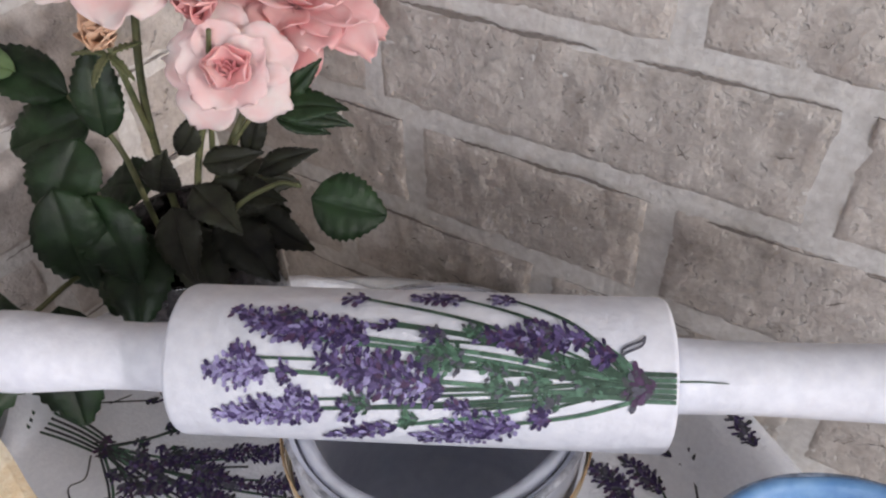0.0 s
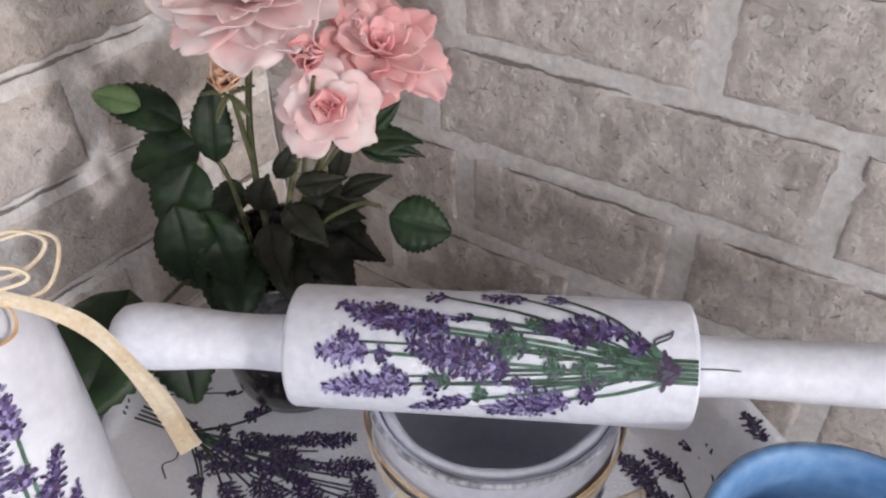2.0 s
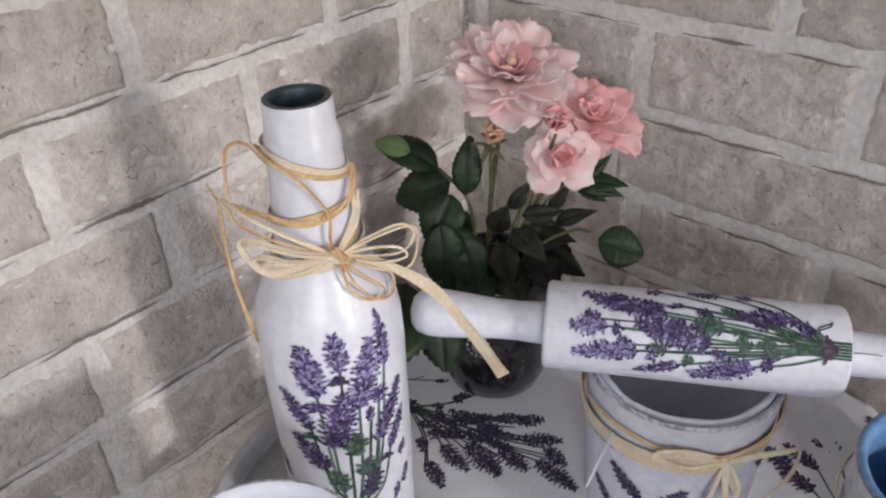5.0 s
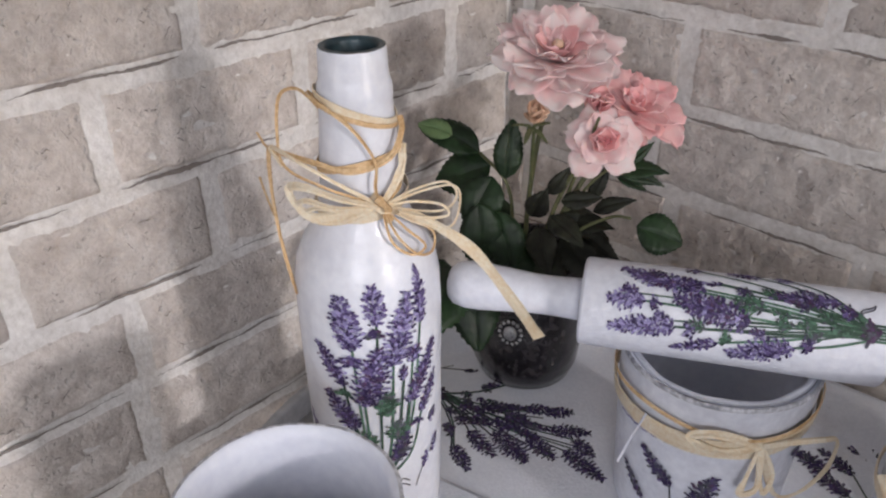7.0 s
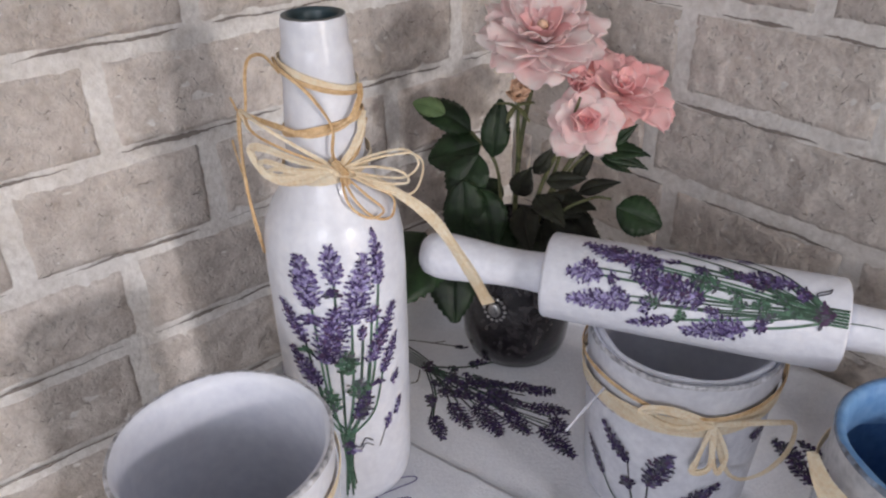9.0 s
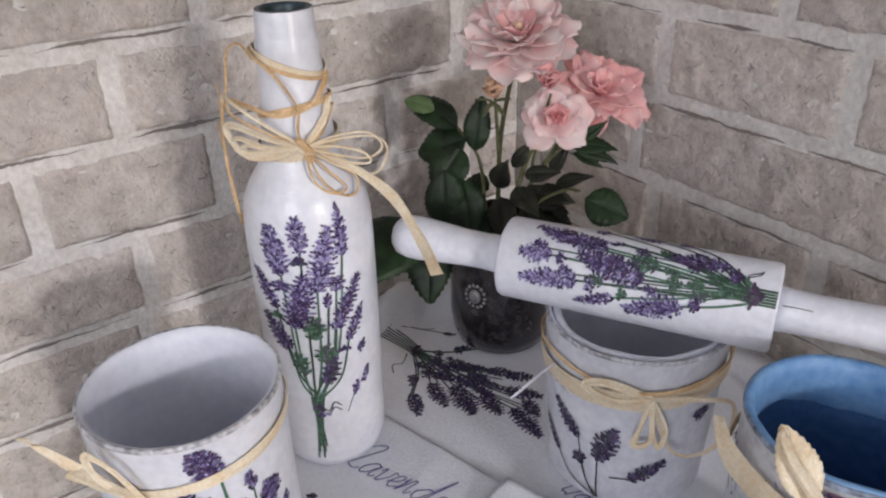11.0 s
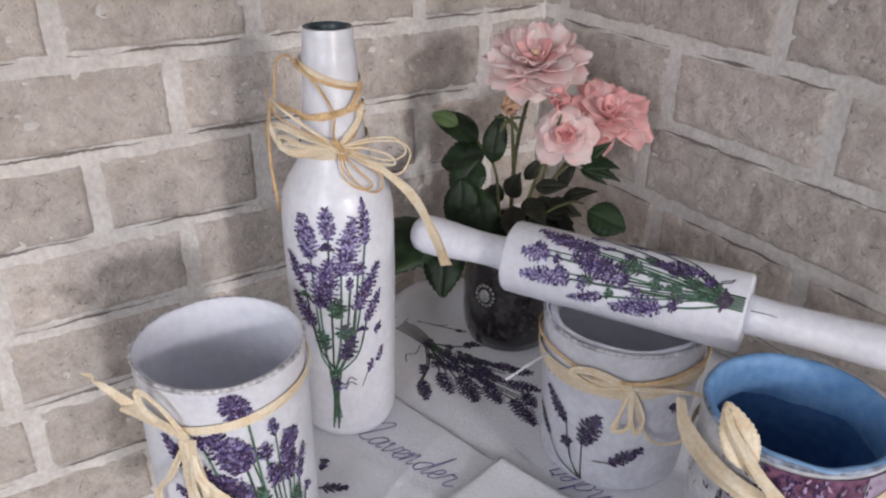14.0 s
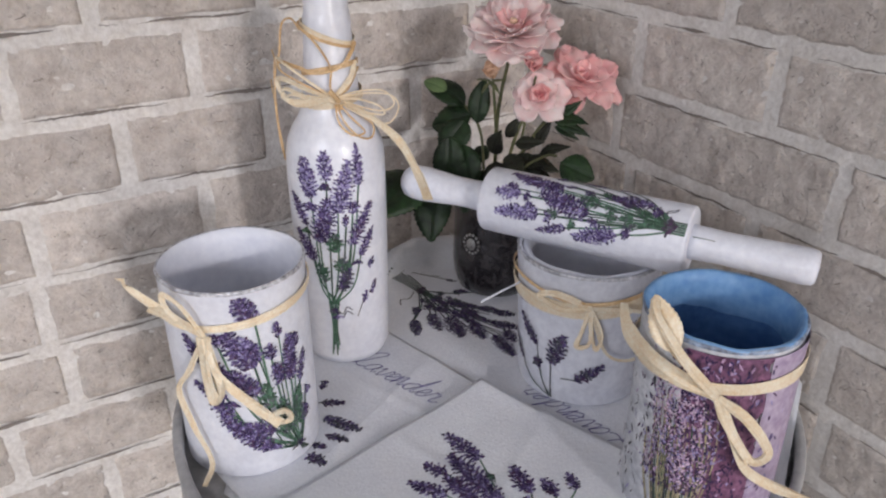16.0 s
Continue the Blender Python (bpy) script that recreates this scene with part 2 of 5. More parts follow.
def ribbon(points, width, face=(0.7, -0.7, 0.3), twist=0.0, thick=0.00035, steps=10, seed=0.0, flare=0.0):
    """A flat raffia strand along a smooth line: creased along its middle, ragged in width, turned by twist degrees on the way."""
    line = spline(points, steps)
    bm, rows = bmesh.new(), []
    face = Vector(face).normalized()
    for n, q in enumerate(line):
        f = n / (len(line) - 1)
        d = (line[min(n + 1, len(line) - 1)] - line[max(n - 1, 0)]).normalized()
        across = d.cross(face)
        across = across.normalized() if across.length > 1e-5 else Vector((0, 0, 1))
        up = across.cross(d).normalized()
        a = radians(90) + 0.12 * math.sin(f * 23 + seed) if twist == 90 else radians(twist) * f + 0.25 * math.sin(f * 9 + seed)
        across, up = across * math.cos(a) + up * math.sin(a), up * math.cos(a) - across * math.sin(a)
        w = width * 1.25 * (0.85 + 0.3 * noise.noise((f * 5, seed, 1.0))) * (1 - flare + flare * f)
        crease = thick * (0.6 + noise.noise((f * 7, seed, 3.0)))
        row = [bm.verts.new(q + across * w * s + up * (h + crease * k)) for s, h, k in
               ((-0.5, 0, 0), (-0.2, thick, 1), (0.05, thick, -0.6), (0.5, thick * 0.6, 0), (0.45, -thick * 0.4, 0), (0.0, -thick * 0.4, -0.6))]
        rows.append(row)
    for a, b in zip(rows, rows[1:]):
        for k in range(6):
            bm.faces.new((a[k], a[(k + 1) % 6], b[(k + 1) % 6], b[k]))
    cap(bm, rows[0], True), cap(bm, rows[-1])
    return bm


class Print:
    """Printed lavender: small shapes of ink laid on a surface by a map from plane metres to space."""

    def __init__(self, place, seed):
        self.place, self.verts, self.faces, self.inks, self.rnd = place, [], [], [], random.Random(seed)

    def shape(self, uv, kind, lift=None):
        lift = self.rnd.uniform(0.0001, 0.0004) if lift is None else lift
        n = len(self.verts)
        self.verts += [self.place(u, v, lift) for u, v in uv]
        self.faces.append(tuple(range(n, n + len(uv))))
        self.inks.append(kind)

    def bud(self, u, v, long, wide, turn, kind):
        c, s = math.cos(turn), math.sin(turn)
        pts = []
        for k in range(7):
            a = 2 * math.pi * k / 7
            x, y = long * math.cos(a) * self.rnd.uniform(0.8, 1.15), wide * math.sin(a) * self.rnd.uniform(0.8, 1.15)
            pts.append((u + x * c - y * s, v + x * s + y * c))
        self.shape(pts, kind)

    def stroke(self, pts, w0, kind, w1=None, lift=0.00008):
        w1 = w0 if w1 is None else w1
        line = [Vector((p.x, p.y)) for p in spline([(u, v, 0) for u, v in pts], 6)]
        for n, (a, b) in enumerate(zip(line, line[1:])):
            d = b - a
            if d.length < 1e-6:
                continue
            s = Vector((-d.y, d.x)).normalized()
            f, g = n / len(line), (n + 1) / len(line)
            wa, wb = (w0 + (w1 - w0) * f) / 2, (w0 + (w1 - w0) * g) / 2
            self.shape([a - s * wa, b + d * 0.05 - s * wb, b + d * 0.05 + s * wb, a + s * wa], kind, lift + n * 1e-6)

    def head(self, u0, v0, u1, v1, width, kinds=FLOWER, size=1.0):
        """A flower head from its tip to its foot: whorls of buds."""
        tip, foot = Vector((u0, v0)), Vector((u1, v1))
        d = foot - tip
        long = max(d.length, 1e-4)
        d = d / long
        s = Vector((-d.y, d.x))
        rows = max(3, round(long / (0.0011 * size)))
        for n in range(rows):
            f = (n + 0.5) / rows
            half = width * 0.62 * min(1.0, 0.32 + 1.5 * f) * (1.0 if f < 0.85 else 0.8) * (0.78 + 0.3 * math.sin(n * 2.1 + width * 900))
            count = max(2, round(half * 2 / (0.00112 * size)))
            for k in range(count):
                x = (-1 + 2 * (k + 0.5) / count) * half + self.rnd.gauss(0, 0.0003)
                at = tip + d * (f * long + abs(x) * -0.35 + self.rnd.gauss(0, 0.0004)) + s * x
                out = (s * x * 1.0 - d * 0.0012)
                kind = self.rnd.choice(kinds)
                z = self.rnd.uniform(0.75, 1.25) * size
                self.bud(at.x, at.y, 0.0012 * z, 0.00072 * z, math.atan2(out.y, out.x), kind)

    def whorl(self, u, v, width, kinds=FLOWER):
        self.head(u, v - width * 0.22, u, v + width * 0.22, width, kinds)

    def done(self, parent, name="lavender_print", label="printed purple lavender flowers with green stems"):
        me = bpy.data.meshes.new(name)
        me.from_pydata(self.verts, [], self.faces)
        used = sorted(set(self.inks))
        me.polygons.foreach_set("material_index", [used.index(k) for k in self.inks])
        return tagged(link_mesh(name, me, [INK[k] for k in used], parent, label, smooth=False), kind="stuff")


def stems(pr, feet, knot, width, kinds=(GREEN, DGREEN, GREEN), bend=0.3):
    for n, (u, v) in enumerate(feet):
        ku, kv = knot[0] + (n % 5 - 2) * width * 0.9, knot[1]
        mu, mv = (u + ku) / 2 + (u - ku) * bend * 0.3, (v + kv) / 2 - (v - kv) * bend * 0.2
        pr.stroke([(u, v), (mu, mv), (ku, kv)], width, kinds[n % len(kinds)])


def round_map(center, radius_at):
    """Lays plane metres (arc length, height) on an upright round body."""
    def place(u, v, lift):
        r = radius_at(v)
        a = u / radius_at(0.05)
        return (center[0] + (r + lift) * math.cos(a), center[1] + (r + lift) * math.sin(a), v)
    return place


def on_round(heads, r):
    return [(radians(a0) * r, z0, radians(a1) * r, z1, w) for a0, z0, a1, z1, w in heads]


# ---- room ----
E0, S0, F0, C0 = 3.0, -3.0, -0.72, 1.7
tagged(part("floor", box((-0.1, S0 - 0.1, F0 - 0.06), (E0 + 0.1, 0.1, F0)), FLOOR), "plain brown floor of the room", "floor", kind="structure")
tagged(part("ceiling", box((-0.1, S0 - 0.1, C0), (E0 + 0.1, 0.1, C0 + 0.06)), PLASTER), "plain white ceiling of the room", "ceiling", kind="structure")


def holed_wall(name, along_x, at, span, hole, label):
    """A plain wall with a window opening, of four butted blocks in one mesh."""
    (a0, a1), (h0, h1, z0, z1) = span, hole
    bm = bmesh.new()
    for lo, hi, b, t in ((a0, h0, F0, C0), (h1, a1, F0, C0), (h0, h1, F0, z0), (h0, h1, z1, C0)):
        piece = box((lo, at[0], b), (hi, at[1], t)) if along_x else box((at[0], lo, b), (at[1], hi, t))
        me = bpy.data.meshes.new("piece")
        piece.to_mesh(me)
        piece.free()
        bm.from_mesh(me)
        bpy.data.meshes.remove(me)
    tagged(part(name, bm, PLASTER, smooth=False), label, "wall", kind="structure")


holed_wall("wall_east", False, (E0, E0 + 0.1), (S0, 0.0), (-0.62, -0.02, -0.25, 1.03), "plain white plastered wall with a window opening")
holed_wall("wall_south", True, (S0 - 0.1, S0), (0.0, E0), (1.45, 2.85, 0.62, 1.66), "plain white plastered wall with a window opening")


def relief_sheet(to_world, u0, u1, z0, z1, step, amount, seed):
    bm = bmesh.new()
    nu, nz = round((u1 - u0) / step), round((z1 - z0) / step)
    grid = []
    for i in range(nu + 1):
        row = []
        for j in range(nz + 1):
            u, z = u0 + (u1 - u0) * i / nu, z0 + (z1 - z0) * j / nz
            h = amount * (noise.noise((u * 45, z * 45, seed)) + 0.6 * noise.noise((u * 160, z * 160, seed)))
            row.append(bm.verts.new(to_world(u, z, h)))
        grid.append(row)
    for i in range(nu):
        for j in range(nz):
            bm.faces.new((grid[i][j], grid[i + 1][j], grid[i + 1][j + 1], grid[i][j + 1]))
    return bm


PITCH, TOP, HIGH = 0.053, 0.193, 0.0460
NORTH_JOINTS = {-1: (0.022, 0.202, 0.318), 0: (0.016, 0.130, 0.244, 0.36), 1: (0.115, 0.297, 0.41), 2: (0.022, 0.134, 0.246, 0.425), 3: (0.088, 0.20, 0.316), 4: (0.03, 0.142, 0.324)}
WEST_JOINTS = {-1: (0.110, 0.226, 0.336), 0: (0.055, 0.168, 0.278), 1: (0.109, 0.230, 0.3315), 2: (0.05, 0.165, 0.283, 0.396), 3: (0.11, 0.29), 4: (0.06, 0.175, 0.283, 0.396), 5: (0.15, 0.33, 0.443), 6: (0.09, 0.27, 0.386)}
wall_north = tagged(part("wall_north", relief_sheet(lambda u, z, h: (u, -h, z), 0.0, 0.7, -0.3, 0.45, 0.005, 0.0006, 3.0), MORTAR), "whitewashed brick wall with pale mortar joints", "wall", kind="structure")
wall_west = tagged(part("wall_west", relief_sheet(lambda u, z, h: (h, -u, z), 0.0, 0.75, -0.3, 0.45, 0.005, 0.0006, 9.0), MORTAR), "whitewashed brick wall with pale mortar joints", "wall", kind="structure")
part("wall_back", box((-0.1, 0.02, F0), (E0 + 0.1, 0.1, C0)), PLASTER, wall_north)
part("wall_back", box((-0.1, S0 - 0.1, F0), (-0.02, 0.02, C0)), PLASTER, wall_west)

# ---- side table ----
TC, TR = (0.2145, -0.184), 0.178
side_table = thing("side_table", "small round grey painted side table with a raised rim", "table", at=(TC[0], TC[1], F0))


def under(ob, parent):
    """Keeps a mesh made in room coordinates in its place under a thing that stands elsewhere."""
    ob.matrix_parent_inverse = Matrix.Translation(-parent.location)
    return ob


bm, rings = lathe([(0.0005, -0.022), (TR - 0.002, -0.022), (TR, -0.02), (TR, -0.002), (TR - 0.001, 0.0), (0.0005, 0.0)], TC, 96)
under(part("tabletop", bm, GREYWOOD, side_table), side_table)
bm, rings = lathe([(TR - 0.003, -0.001), (TR - 0.004, 0.014), (TR - 0.003, 0.016), (TR + 0.0005, 0.016), (TR + 0.0015, 0.0145), (TR + 0.001, -0.02)], TC, 128)
under(part("rim", bm, GREYWOOD, side_table, "raised grey rim"), side_table)
bm, rings = lathe([(0.02, -0.7), (0.02, -0.02)], TC, 32)
under(part("post", bm, GREYWOOD, side_table), side_table)
bm, rings = lathe([(0.001, -0.72), (0.13, -0.72), (0.13, -0.705), (0.02, -0.695)], TC, 48)
under(part("base", bm, GREYWOOD, side_table), side_table)


# ---- napkins ----
def ripple(x, y):
    return 0.0011 + 0.00035 * noise.noise((x * 38, y * 38, 2.0))


def zA(x, y):
    r = math.hypot(x - TC[0], y - TC[1])
    t = max(0.0, min(1.0, (r - TR + 0.016) / 0.012))
    return ripple(x, y) + 0.0166 * t * t * (3 - 2 * t)


def zB(x, y):
    return ripple(x, y) + 0.0012 + crease(x, y, (0.19, -0.235), -1.9, 0.0009) + crease(x, y, (0.13, -0.26), 0.42, 0.0006)


def crease(x, y, at, slope, deep):
    """A fold line pressed into the paper."""
    d = abs((y - at[1]) - (x - at[0]) * slope) / math.hypot(1, slope)
    return deep * max(0.0, 1 - d / 0.005)


def zC(x, y):
    d = math.hypot(x - 0.212, y + 0.184)
    edge = max(0.0, 1 - abs((y + 0.182) - (x - 0.209) * 0.4) / 0.012)
    return ripple(x, y) + 0.0026 + 0.0045 * math.exp(-d / 0.018) + 0.0008 * edge + 0.0009 * noise.noise((x * 22, y * 22, 5.0)) + crease(x, y, (0.275, -0.20), -1.7, 0.0010) + crease(x, y, (0.27, -0.235), 0.35, 0.0008)


def sheet(outline, z, thick=0.0007, rings=26):
    """A paper sheet of that outline, laid over its support."""
    n = 16
    pts = []
    for a, b in zip(outline, outline[1:] + outline[:1]):
        for k in range(n):
            pts.append(Vector(a).lerp(Vector(b), k / n))
    c = sum(pts, Vector((0, 0))) / len(pts)
    bm = bmesh.new()
    loops = []
    for r in range(1, rings + 1):
        loops.append([bm.verts.new((q.x, q.y, z(q.x, q.y))) for q in (c.lerp(p, r / rings) for p in pts)])
    loops.append([bm.verts.new((p.x, p.y, z(p.x, p.y) - thick)) for p in pts])
    mid = bm.verts.new((c.x, c.y, z(c.x, c.y)))
    m = len(pts)
    for k in range(m):
        bm.faces.new((mid, loops[0][k], loops[0][(k + 1) % m]))
    for a, b in zip(loops, loops[1:]):
        for k in range(m):
            bm.faces.new((a[k], b[k], b[(k + 1) % m], a[(k + 1) % m]))
    return bm


def flat_map(z):
    return lambda u, v, lift: (u, v, z(u, v) + lift)


LETTERS = {
    "L": ([(0.05, 0.75), (0.12, 0.9), (0.28, 1.0), (0.36, 0.88), (0.28, 0.55), (0.18, 0.15), (0.06, 0.02), (0.0, 0.08), (0.1, 0.14), (0.28, 0.04), (0.42, 0.02), (0.5, 0.1)], 0.50),
    "a": ([(0.34, 0.38), (0.18, 0.42), (0.04, 0.22), (0.1, 0.02), (0.24, 0.08), (0.34, 0.4), (0.32, 0.1), (0.38, 0.01), (0.46, 0.1)], 0.44),
    "v": ([(0.0, 0.3), (0.06, 0.42), (0.1, 0.1), (0.16, 0.0), (0.28, 0.2), (0.3, 0.42), (0.4, 0.36)], 0.36),
    "e": ([(0.0, 0.12), (0.2, 0.24), (0.22, 0.4), (0.1, 0.4), (0.05, 0.16), (0.14, 0.0), (0.3, 0.1)], 0.29),
    "n": ([(0.0, 0.3), (0.05, 0.42), (0.04, 0.0), (0.14, 0.36), (0.24, 0.42), (0.25, 0.1), (0.3, 0.0), (0.4, 0.1)], 0.39),
    "d": ([(0.34, 0.38), (0.18, 0.42), (0.04, 0.22), (0.1, 0.02), (0.24, 0.08), (0.38, 0.95), (0.34, 0.3), (0.34, 0.06), (0.4, 0.0), (0.48, 0.1)], 0.46),
    "r": ([(0.0, 0.1), (0.1, 0.46), (0.14, 0.4), (0.26, 0.4), (0.24, 0.12), (0.3, 0.0), (0.46, 0.12)], 0.46)}


def script(text, at, turn, size, z, parent):
    """A word in slanted joined handwriting, laid on a napkin."""
    c, s = math.cos(radians(turn)), math.sin(radians(turn))
    pen, x0 = Print(flat_map(z), 9), 0.0
    for n, letter in enumerate(text):
        line, step = LETTERS[letter]
        pts = [((x0 + x + 0.4 * y) * size, y * size) for x, y in line]
        pen.stroke([(at[0] + x * c - y * s, at[1] + x * s + y * c) for x, y in pts], 0.00075, SCRIPT, 0.0006, 0.0003 + n * 2e-5)
        x0 += step
    return pen.done(parent, "printed_word", "violet handwritten word")


napkin = part("paper_napkin", sheet([(0.034, -0.132), (0.052, -0.085), (0.10, -0.046), (0.19, -0.014), (0.276, -0.008), (0.290, -0.010), (0.322, -0.032), (0.376, -0.12), (0.345, -0.29), (0.215, -0.345), (0.105, -0.285), (0.062, -0.21)], zA), NAPKIN)
tagged(napkin, "white paper napkin printed with lavender, spread under the jars", "napkin", "napkins on the table")
pr = Print(flat_map(zA), 3)
NAPA = [(0.121, -0.18, 0.138, -0.187, 0.0072), (0.119, -0.166, 0.141, -0.171, 0.0081), (0.129, -0.156, 0.156, -0.162, 0.011), (0.165, -0.142, 0.192, -0.145, 0.0088), (0.164, -0.132, 0.179, -0.135, 0.0071),
        (0.13, -0.132, 0.139, -0.122, 0.0075), (0.14, -0.126, 0.151, -0.115, 0.0074), (0.11, -0.12, 0.12, -0.111, 0.0062), (0.124, -0.141, 0.14, -0.139, 0.0082), (0.15, -0.135, 0.168, -0.122, 0.008), (0.145, -0.148, 0.165, -0.15, 0.009)]
for x0, y0, x1, y1, w in NAPA:
    pr.head(x1, y1, x0, y0, w, FLOWER_DULL, 0.85)
    pr.head(x0 * 0.82 + 0.086 * 0.18, y0 * 0.82 - 0.1545 * 0.18, x0 * 0.62 + 0.086 * 0.38, y0 * 0.62 - 0.1545 * 0.38, w * 0.7, FLOWER_DULL)
stems(pr, [(h[0], h[1]) for h in NAPA], (0.086, -0.1545), 0.0011, (DGREEN, GREY, GREEN, GREY))
for n in range(6):
    pr.stroke([(0.086, -0.158 + n * 0.0014), (0.07, -0.161 + n * 0.002), (0.05, -0.166 + n * 0.0026)], 0.0011, (DGREEN, GREY)[n % 2])
for n, (x0, y0, x1, y1, w) in enumerate(NAPA):
    for k, off in ((0.55, 0.003), (0.34, -0.002)):
        x, y = 0.086 + (x0 - 0.086) * k, -0.1545 + (y0 + 0.1545) * k + off * (1 if n % 2 else -1)
        pr.head(x + 0.007, y - 0.001 * (n % 3), x, y, 0.0042, (GREY, DGREEN, DEEP, SLATE) if n % 2 else FLOWER_DULL)
stems(pr, [(h[0] + 0.002, h[1] + (0.004 if k % 2 else -0.004)) for k, h in enumerate(NAPA)], (0.086, -0.156), 0.001, (GREY, DGREEN))
pr.head(0.09, -0.159, 0.083, -0.15, 0.006, (WINE, GREY, DEEP))
pr.stroke([(0.085, -0.16), (0.092, -0.168), (0.09, -0.174), (0.097, -0.178)], 0.0007, GREY)
pr.stroke([(0.053, -0.152), (0.066, -0.141), (0.084, -0.128)], 0.0009, GREY)
pr.stroke([(0.07, -0.139), (0.074, -0.131)], 0.0008, GREY)
pr.head(0.088, -0.126, 0.082, -0.13, 0.003, (GREY, DEEP))
for x0, y0, x1, y1, w in [(0.272, -0.036, 0.28, -0.036, 0.005), (0.28, -0.034, 0.287, -0.039, 0.0038), (0.291, -0.019, 0.304, -0.03, 0.0068), (0.262, -0.048, 0.281, -0.054, 0.0079), (0.253, -0.058, 0.272, -0.062, 0.0092), (0.265, -0.066, 0.285, -0.07, 0.008)]:
    pr.head(x0, y0, x1, y1, w, FLOWER_DULL)
stems(pr, [(0.287, -0.039), (0.281, -0.054), (0.272, -0.062), (0.285, -0.07)], (0.325, -0.085), 0.0009, (GREY, DGREEN))
pr.done(napkin)
script("Lavender", (0.294, -0.1385), 192, 0.0225, zA, napkin)

napkin = part("paper_napkin", sheet([(0.076, -0.214), (0.133, -0.201), (0.209, -0.182), (0.30, -0.148), (0.315, -0.21), (0.25, -0.335), (0.17, -0.349), (0.10, -0.30)], zB), NAPKIN)
tagged(napkin, "folded white paper napkin printed with a handwritten word", "napkin", "napkins on the table")
pr = Print(flat_map(zB), 4)
for x0, y0, x1, y1, w in [(0.209, -0.264, 0.188, -0.277, 0.0073), (0.181, -0.261, 0.174, -0.274, 0.0056), (0.214, -0.274, 0.202, -0.282, 0.0052), (0.224, -0.293, 0.212, -0.297, 0.0064), (0.212, -0.287, 0.205, -0.292, 0.0046), (0.155, -0.262, 0.162, -0.268, 0.004)]:
    pr.head(x0, y0, x1, y1, w, FLOWER_DULL)
pr.done(napkin)
script("Lavender", (0.1430, -0.2410), 20, 0.0222, zB, napkin)

napkin = part("paper_napkin", sheet([(0.209, -0.182), (0.30, -0.147), (0.372, -0.175), (0.352, -0.28), (0.29, -0.338), (0.238, -0.325), (0.221, -0.25)], zC), NAPKIN)
tagged(napkin, "creased white paper napkin printed with a lavender bunch", "napkin", "napkins on the table")
pr = Print(flat_map(zC), 5)
NAPC = [(0.238, -0.225, 0.265, -0.22, 0.0082), (0.253, -0.232, 0.284, -0.229, 0.0108), (0.253, -0.248, 0.265, -0.241, 0.0063), (0.26, -0.261, 0.278, -0.249, 0.0077), (0.279, -0.209, 0.299, -0.211, 0.0088), (0.294, -0.2, 0.307, -0.201, 0.0068), (0.298, -0.186, 0.309, -0.19, 0.0057)]
NAPC += [(0.272, -0.232, 0.296, -0.228, 0.009), (0.283, -0.242, 0.305, -0.234, 0.009), (0.275, -0.262, 0.30, -0.25, 0.008), (0.30, -0.215, 0.318, -0.217, 0.008), (0.266, -0.243, 0.288, -0.238, 0.008)]
for h in NAPC:
    pr.head(*h, kinds=FLOWER)
pr.whorl(0.279, -0.222, 0.006, LEAFY)
stems(pr, [(h[2], h[3]) for h in NAPC], (0.345, -0.232), 0.001)
pr.done(napkin)


# ---- painted bottle ----
BC = (0.1241, -0.2327)
BOTTLE_OUT = [(0.0005, 0.0028), (0.0215, 0.0028), (0.0250, 0.0045), (0.0270, 0.010), (0.0277, 0.02), (0.0285, 0.06), (0.0291, 0.10), (0.0292, 0.125), (0.0287, 0.138), (0.0273, 0.147), (0.0240, 0.1545), (0.0197, 0.1610), (0.0169, 0.1675),
              (0.0157, 0.176), (0.0148, 0.187), (0.0138, 0.200), (0.0131, 0.2095), (0.0134, 0.2115), (0.0133, 0.2150), (0.0126, 0.2170), (0.0123, 0.2195), (0.0122, 0.2265), (0.0117, 0.2283), (0.0097, 0.2285), (0.0091, 0.2265), (0.0090, 0.20), (0.012, 0.17), (0.025, 0.14), (0.026, 0.01), (0.0005, 0.009)]


def bottle_radius(z):
    pts = BOTTLE_OUT[3:16]
    for (r0, z0), (r1, z1) in zip(pts, pts[1:]):
        if z0 <= z <= z1:
            return r0 + (r1 - r0) * (z - z0) / (z1 - z0) + 0.0003
    return pts[0][0] + 0.0003 if z < pts[0][1] else pts[-1][0] + 0.0003


bottle = thing("painted_bottle", "white painted glass bottle decorated with a printed lavender bunch", "bottle")
part("body", lathe(BOTTLE_OUT[:23], BC, 72, 0.0003, 4.0)[0], WHITE, bottle)
part("inner_wall", lathe(BOTTLE_OUT[22:], BC, 48)[0], material("bare_green_glass", (0.012, 0.03, 0.035), 0.35, (0.004, 0.01, 0.012), (0.06, 0.10, 0.12), 140, 120), bottle, "bare bluish glass inside of the neck")
RB = bottle_radius(0.05)
